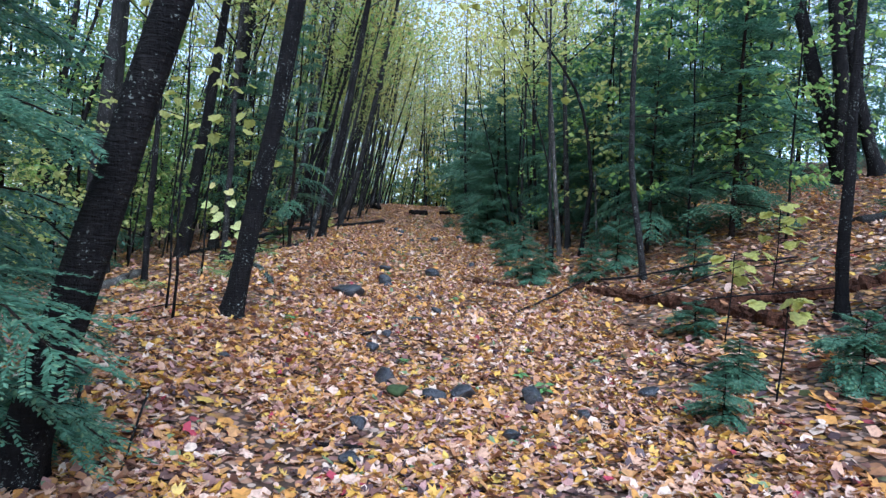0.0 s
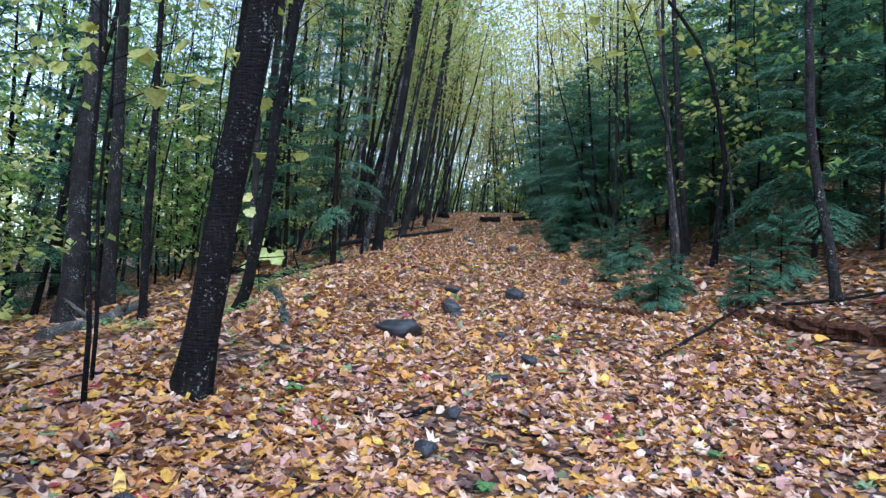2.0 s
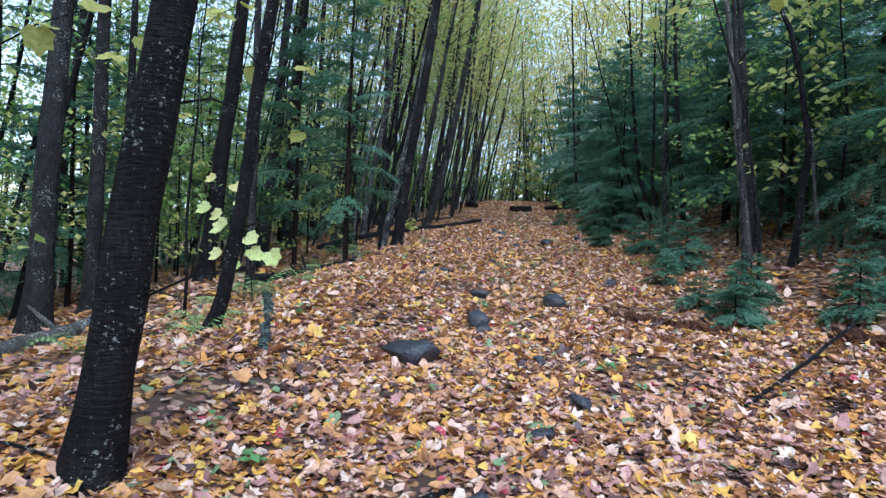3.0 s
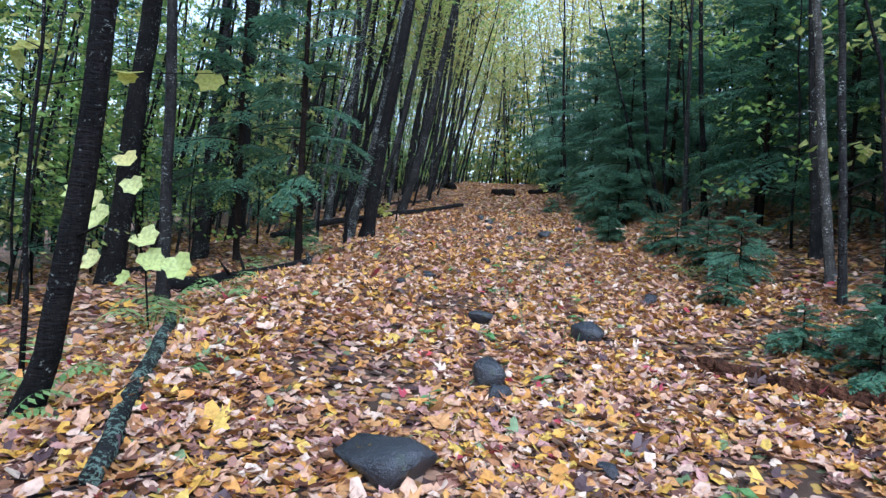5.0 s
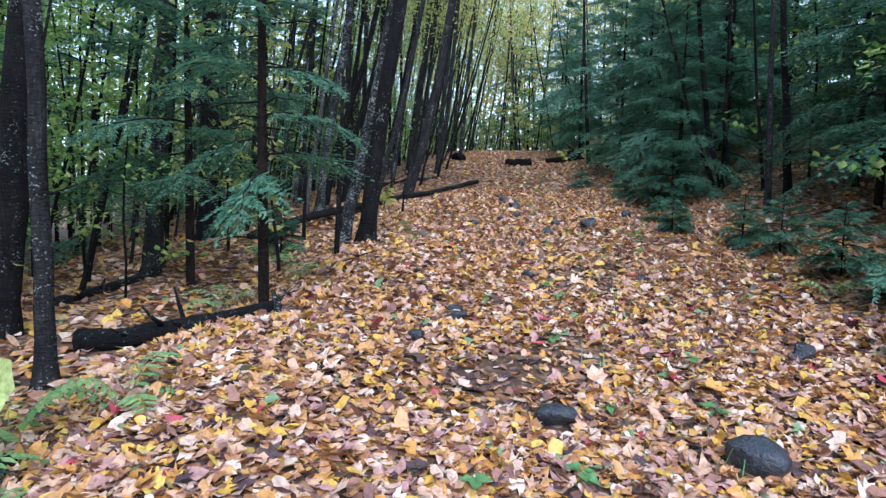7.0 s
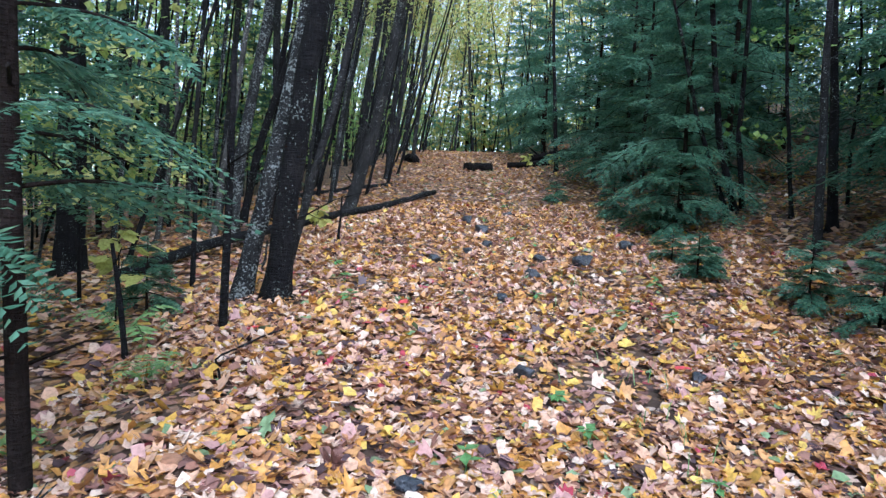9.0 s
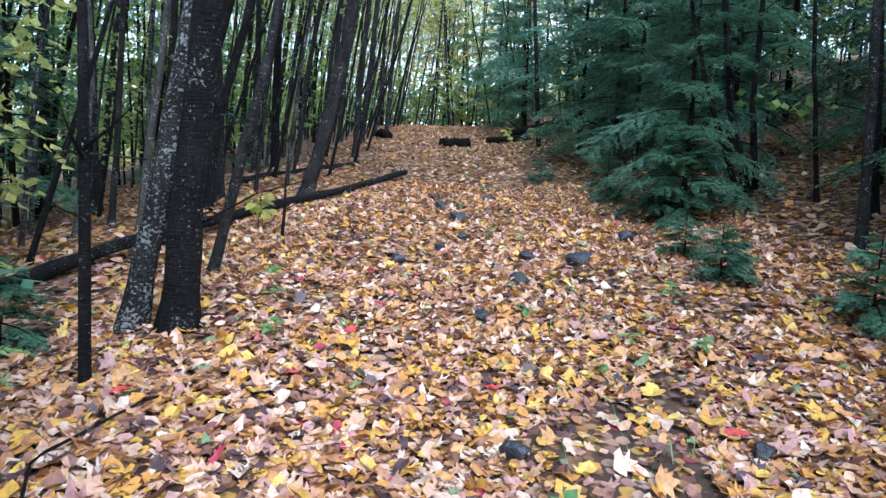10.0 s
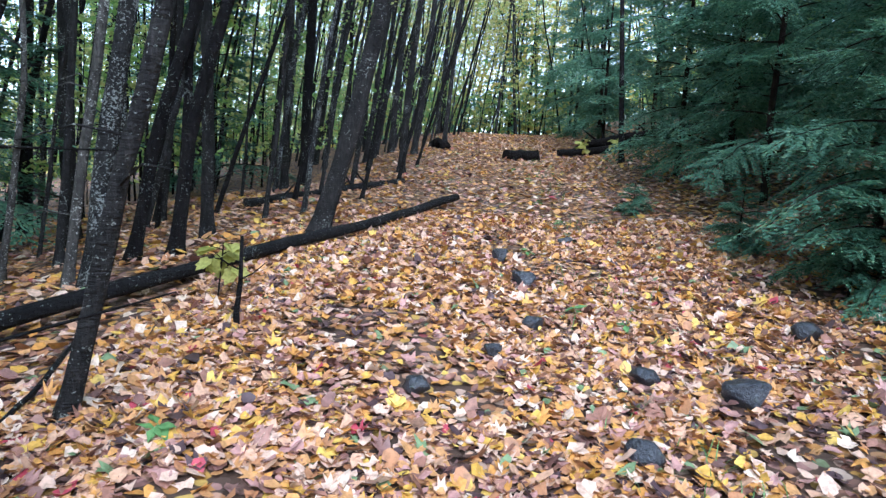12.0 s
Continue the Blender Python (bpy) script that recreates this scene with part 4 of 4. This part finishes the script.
# ---- green seedlings and ferns on the track ----
def leaf_data(name, size, material):
    bm = bmesh.new()
    leaf(bm, Vector((0, 0, 0)), Vector((1, 0, 0)), Vector((0, 1, 0)), size, size * 0.6, 0.1)
    bmesh.ops.subdivide_edges(bm, edges=bm.edges[:], cuts=1, use_grid_fill=True)
    data = bpy.data.meshes.new(name)
    bm.to_mesh(data)
    bm.free()
    data.materials.append(material)
    return data


SHOOT_LEAF = leaf_data("leaf", 0.075, SHOOT)


def seedling(x, y, h, seed):
    rnd = random.Random(seed)
    t = thing("seedling", x, y, "small green seedling growing through fallen leaves", "plant", "seedlings in the track")
    bm = bmesh.new()
    tube(bm, [(0, 0, -0.02), (0.01, 0, h * 0.5), (0, 0.01, h)], [0.003, 0.0025, 0.002], 4)
    part("stem", bm, SHOOT, t)
    for k in range(rnd.randint(5, 8)):
        o = new("leaf", SHOOT_LEAF)
        o.parent = t
        o.matrix_basis = pose(0, 0, h * rnd.uniform(0.5, 1), rnd.uniform(-20, 20), rnd.uniform(-15, 30), k * 137) @ Matrix.Scale(rnd.uniform(0.7, 1.4), 4)


for k, (x, y) in enumerate([(-1.0, 14.4), (-0.9, 14.0), (-1.5, 13.6), (-0.75, 11.9), (-0.95, 11.2), (-0.2, 11.9), (-0.55, 10.3), (-1.2, 9.7), (-0.3, 16.1), (0.3, 17.1), (-0.9, 16.6), (-2.6, 16.4), (-2.4, 15.6), (-1.0, 13.0), (-0.15, 12.6), (0.9, 6.4), (0.75, 5.6), (0.9, 5.2), (-1.6, 6.9), (-1.9, 7.1),
                            (-1.3, 21.0), (-1.1, 24.0), (-1.2, 26.5), (-0.9, 22.5), (-1.5, 28.0), (-1.0, 19.2), (-0.6, 15.6), (0.1, 15.9), (-0.4, 13.6), (-1.4, 11.0), (-2.4, 9.4), (-1.0, 8.2), (-0.7, 18.9), (-2.8, 17.0), (0.2, 9.0), (-0.3, 5.9)]):
    seedling(x, y, 0.07 + 0.05 * ((k * 7) % 5) / 4, k)


def frond_data():
    bm = bmesh.new()
    pts = [Vector((0.45 * i / 10, 0, 0.22 * math.sin(i / 10 * 2.6))) for i in range(11)]
    tube(bm, pts, [0.003] * 11, 3, cap=False)
    for i in range(2, 11):
        ln = 0.13 * math.sin(math.pi * (i / 11) ** 0.7) + 0.01
        for s in (1, -1):
            leaf(bm, pts[i], Vector((0.4, s, -0.2)).normalized(), Vector((1, -0.4 * s, 0)).normalized(), ln, 0.04, 0.05)
    data = bpy.data.meshes.new("frond")
    bm.to_mesh(data)
    bm.free()
    data.materials.append(FERN)
    return data


FROND = frond_data()


def fern(x, y, s, seed, n=6):
    rnd = random.Random(seed)
    t = thing("fern", x, y, "low green fern among fallen leaves", "fern", "ferns beside the track")
    for k in range(n):
        o = new("frond", FROND)
        o.parent = t
        o.matrix_basis = pose(0, 0, 0, 0, rnd.uniform(-15, 15), k * 360 / n + rnd.uniform(-20, 20)) @ Matrix.Scale(s * rnd.uniform(0.8, 1.2), 4)


for k, (x, y, s) in enumerate([(-3.3, 10.5, 0.8), (-3.55, 11.1, 0.9), (-3.1, 11.3, 0.7), (-3.7, 13.6, 0.8), (-3.9, 15.2, 0.9), (-3.2, 9.3, 0.8), (-2.9, 8.7, 0.6), (-3.3, 14.3, 0.6), (1.3, 14.0, 0.7), (-4.2, 9.0, 0.8)]):
    fern(x, y, s, k)


# ---- thin grass along the crown of the track ----
rn = random.Random(9)
bm = bmesh.new()
for _ in range(900):
    y = rn.uniform(10, 36)
    x = trail(y) + rn.gauss(0.05, 0.2)
    if math.sin(2.3 * y) + math.sin(5.1 * y) < 0.2:
        continue
    h, a = rn.uniform(0.06, 0.16), rn.uniform(0, 6.28)
    d = Vector((math.cos(a), math.sin(a), 0))
    o = Vector((x, y, up(x, y)))
    side = Vector((-d.y, d.x, 0)) * 0.003
    v = [bm.verts.new(q) for q in (o - side, o + side, o + d * (0.3 * h) + Vector((0, 0, 0.7 * h)) + side * 0.7, o + d * (0.3 * h) + Vector((0, 0, 0.7 * h)) - side * 0.7, o + d * (0.8 * h) + Vector((0, 0, h)))]
    bm.faces.new(v[:4])
    bm.faces.new((v[3], v[2], v[4]))
tagged(link_mesh("grass", bm, SHOOT), "sparse green grass blades among fallen leaves", "grass", kind="stuff")


# ---- fallen leaves ----
OUTLINE = np.array([(-0.5, 0.0), (-0.36, 0.34), (-0.12, 0.55), (-0.02, 0.24), (0.36, 0.42), (0.24, 0.14), (0.62, 0.0), (0.24, -0.16), (0.32, -0.44), (-0.02, -0.24), (-0.14, -0.54), (-0.4, -0.3)])
OVAL = np.array([(-0.5, 0.05), (-0.28, 0.42), (0.2, 0.38), (0.55, -0.04), (0.22, -0.4), (-0.3, -0.36)])


def litter(name, n, x0, x1, y0, y1, size, outline, seed, follow=True, thin=0.5, material=None, rough=1.0, spots=False, label="carpet of fallen maple leaves in tan, orange and yellow"):
    r = np.random.RandomState(seed)
    y = r.uniform(y0, y1, n)
    x = r.uniform(x0, x1, n) + (trail(y) if follow else 0)
    patch = np.sin(1.9 * x + 0.8 * y) * np.sin(1.5 * y - 0.7 * x + 1) + 0.6 * np.sin(4.1 * x + 2) * np.sin(3.3 * y)
    fine = np.sin(8.3 * x + 2.9 * y) * np.sin(7.1 * y - 3.7 * x + 2) + 0.7 * np.sin(15 * x - 4 * y) * np.sin(13 * y + 5 * x)
    keep = (fine > 0.95) if spots else (r.uniform(0, 1, n) > thin * np.maximum(patch > 0.62, fine > 0.95))
    for sx, sy, sw in STONES:
        keep &= (x - sx) ** 2 + ((y - sy) * 1.3) ** 2 > (0.44 * sw) ** 2
    x, y = x[keep], y[keep]
    n = len(x)
    k = len(outline)
    s = size * r.uniform(0.55, 1.4, n)
    a = r.uniform(0, 2 * np.pi, n)
    shape = outline[None] * (1 + r.uniform(-0.14, 0.14, (n, k, 1)))
    u, v = shape[..., 0] * s[:, None], shape[..., 1] * s[:, None] * r.uniform(0.7, 1.0, n)[:, None]
    curl = rough * r.uniform(-0.4, 0.75, n)[:, None] / s[:, None]
    fold = rough * r.uniform(-0.3, 0.45, n)[:, None]
    w = curl * (u * u * 0.7 + v * v) + fold * np.abs(v)
    steep = rough * np.where(r.uniform(0, 1, n) < 0.35, 0.42, 0.19)
    tx, ty = (r.normal(0, 1, n) * steep)[:, None], (r.normal(0, 1, n) * steep)[:, None]
    w = w + tx * u + ty * v + rough * r.normal(0, 0.085, (n, k)) * s[:, None]
    px, py = x[:, None] + u * np.cos(a)[:, None] - v * np.sin(a)[:, None], y[:, None] + u * np.sin(a)[:, None] + v * np.cos(a)[:, None]
    h = (land(x, y) + 0.004 + r.uniform(0, 0.026, n))[:, None] + 0.16 * s[:, None] * np.hypot(tx, ty)
    rim = np.stack([px, py, h + w], -1)
    mid = np.stack([x, y, h[:, 0]], -1)[:, None]
    co = np.concatenate([mid, rim], 1).reshape(-1, 3)
    base = (np.arange(n) * (k + 1))[:, None, None]
    i = np.arange(k)
    tri = np.stack([np.zeros(k, int), 1 + i, 1 + (i + 1) % k], -1)[None] + base
    tri = tri.reshape(-1)
    data = bpy.data.meshes.new(name)
    data.vertices.add(len(co))
    data.vertices.foreach_set("co", co.ravel())
    data.loops.add(len(tri))
    data.loops.foreach_set("vertex_index", tri)
    data.polygons.add(len(tri) // 3)
    data.polygons.foreach_set("loop_start", np.arange(0, len(tri), 3))
    data.polygons.foreach_set("loop_total", np.full(len(tri) // 3, 3))
    data.update(calc_edges=True)
    data.materials.append(material or LITTER)
    return tagged(new(name, data), label, "fallen leaves", kind="stuff")


litter("leaf_litter", 64000, -3.2, 2.6, 2.0, 23.0, 0.07, OUTLINE, 1, thin=0.8)
litter("leaf_litter", 85000, -3.2, 2.6, 2.0, 23.0, 0.06, OVAL, 6, thin=0.8)
litter("wet_leaf_litter", 30000, -3.2, 2.6, 2.0, 23.0, 0.08, OUTLINE, 7, material=WET_LEAF, rough=0.5, spots=True, label="dark wet fallen leaves matted in small patches")
litter("leaf_litter", 26000, -4.0, 4.0, 23.0, 46.0, 0.085, OVAL, 2, rough=0.7)
litter("leaf_litter", 30000, -9.5, -3.2, 2.0, 26.0, 0.088, OVAL, 3, rough=0.8)
litter("leaf_litter", 34000, 2.6, 11.0, 2.0, 24.0, 0.088, OVAL, 4, rough=0.8)
litter("leaf_litter", 26000, -9.5, 11.0, -5.0, 2.0, 0.09, OVAL, 8, rough=0.8)

# single leaves that can be told apart near the path
r = random.Random(77)
singles = []
for k in range(6):
    bm = bmesh.new()
    lobed(bm, Vector((0, 0, 0)), Vector((1, 0, 0)), Vector((0, 1, 0)), 0.095 + 0.007 * k, 0, (-0.35, 0.3, -0.2, 0.45, -0.5, 0.15)[k])
    data = bpy.data.meshes.new("leaf")
    bm.to_mesh(data)
    bm.free()
    data.materials.append(LITTER_ONE)
    singles.append(data)
for k in range(290):
    y = r.uniform(3, 20)
    x = trail(y) + r.uniform(-2.0, 1.6)
    o = new("leaf", singles[k % 6])
    o.parent = ground
    o.matrix_basis = pose(x, y, up(x, y) + 0.036, r.gauss(0, 14), r.gauss(0, 14), r.uniform(0, 360))
for x, y, z in ((-1.38, 8.95, 0.11), (-1.2, 9.02, 0.115), (-1.3, 8.88, 0.1)):
    o = new("leaf", singles[0])
    o.parent = ground
    o.matrix_basis = pose(x, y, up(x, y) + z, 6, 4, 90 * x) @ Matrix.Scale(0.7, 4)
red = singles[1].copy()
red.materials.clear()
red.materials.append(RED_LEAF)
for x, y in ((-2.04, 15.94), (-1.2, 15.4), (-0.1, 15.0), (-2.9, 14.9), (-1.1, 12.9), (-1.35, 10.6), (-2.2, 15.2)):
    o = new("leaf", red)
    o.parent = ground
    o.matrix_basis = pose(x, y, up(x, y) + 0.05, r.gauss(0, 10), r.gauss(0, 10), r.uniform(0, 360))


# ---- far woods all round ----
def far_woods():
    rn = random.Random(5)
    bm = bmesh.new()
    for _ in range(520):
        a = rn.uniform(0, 2 * math.pi)
        d = rn.uniform(30, 75)
        x, y = d * math.cos(a) - 1, 22 + d * math.sin(a) * 1.15
        z = up(x, y)
        l = rn.gauss(0.06, 0.08)
        h = rn.uniform(11, 18)
        rr = rn.uniform(0.05, 0.17)
        tube(bm, [(x, y, z - 0.2), (x + l * h * 0.5, y, z + h * 0.5), (x + l * h * 0.8, y, z + h)], [rr, rr * 0.75, rr * 0.2], 5, cap=False, index=1)
    for k in range(9500):
        a = rn.uniform(0, 2 * math.pi) if k % 3 == 0 else rn.uniform(0.05 * math.pi, 0.95 * math.pi)
        d = rn.uniform(32, 78)
        x, y = d * math.cos(a) - 1, 22 + d * math.sin(a) * 1.15
        hgt = 15 * rn.random() ** 1.7
        c = Vector((x, y, up(x, y) + hgt))
        kind = 3 if hgt < 4.5 and rn.random() < (0.55 if x > 0 else 0.3) else 2 if x > 5 or rn.random() < 0.25 else 0
        for _ in range(13):
            p = c + Vector((rn.gauss(0, 0.7), rn.gauss(0, 0.7), rn.gauss(0, 0.3)))
            e = any_dir(rn, 0.5)
            s = e.cross(any_dir(rn)).normalized()
            leaf(bm, p, e, s, rn.uniform(0.2, 0.36), rn.uniform(0.15, 0.27), 0.1, kind)
    for _ in range(1900):
        x, y = rn.uniform(-26, 14), rn.uniform(48, 78)
        c = Vector((x, y, up(x, y) + rn.uniform(3, 19)))
        for _ in range(12):
            p = c + Vector((rn.gauss(0, 0.8), rn.gauss(0, 0.8), rn.gauss(0, 0.35)))
            e = any_dir(rn, 0.5)
            leaf(bm, p, e, e.cross(any_dir(rn)).normalized(), rn.uniform(0.18, 0.32), rn.uniform(0.14, 0.24), 0.1, 0)
    for _ in range(1700):
        x, y = rn.uniform(-10, 9), rn.uniform(50, 76)
        c = Vector((x, y, up(x, y) + rn.uniform(6, 23)))
        for _ in range(12):
            p = c + Vector((rn.gauss(0, 0.9), rn.gauss(0, 0.8), rn.gauss(0, 0.35)))
            e = any_dir(rn, 0.5)
            leaf(bm, p, e, e.cross(any_dir(rn)).normalized(), rn.uniform(0.18, 0.32), rn.uniform(0.14, 0.24), 0.1, 0)
    for _ in range(900):
        x, y = rn.uniform(-30, 14), rn.uniform(50, 70)
        c = Vector((x, y, up(x, y) + rn.uniform(0, 3.2)))
        kind = 3 if rn.random() < 0.35 else 0 if rn.random() < 0.6 else 2
        for _ in range(14):
            p = c + Vector((rn.gauss(0, 0.7), rn.gauss(0, 0.7), rn.gauss(0, 0.3)))
            e = any_dir(rn, 0.4)
            leaf(bm, p, e, e.cross(any_dir(rn)).normalized(), rn.uniform(0.3, 0.5), rn.uniform(0.2, 0.32), 0.1, kind)
    ob = link_mesh("far_woods", bm, [GOLD, BARK_GREY, GREEN, NEEDLES])
    tagged(ob, "distant autumn woods of thin trunks and yellowing leaves", "woods", kind="stuff")


far_woods()
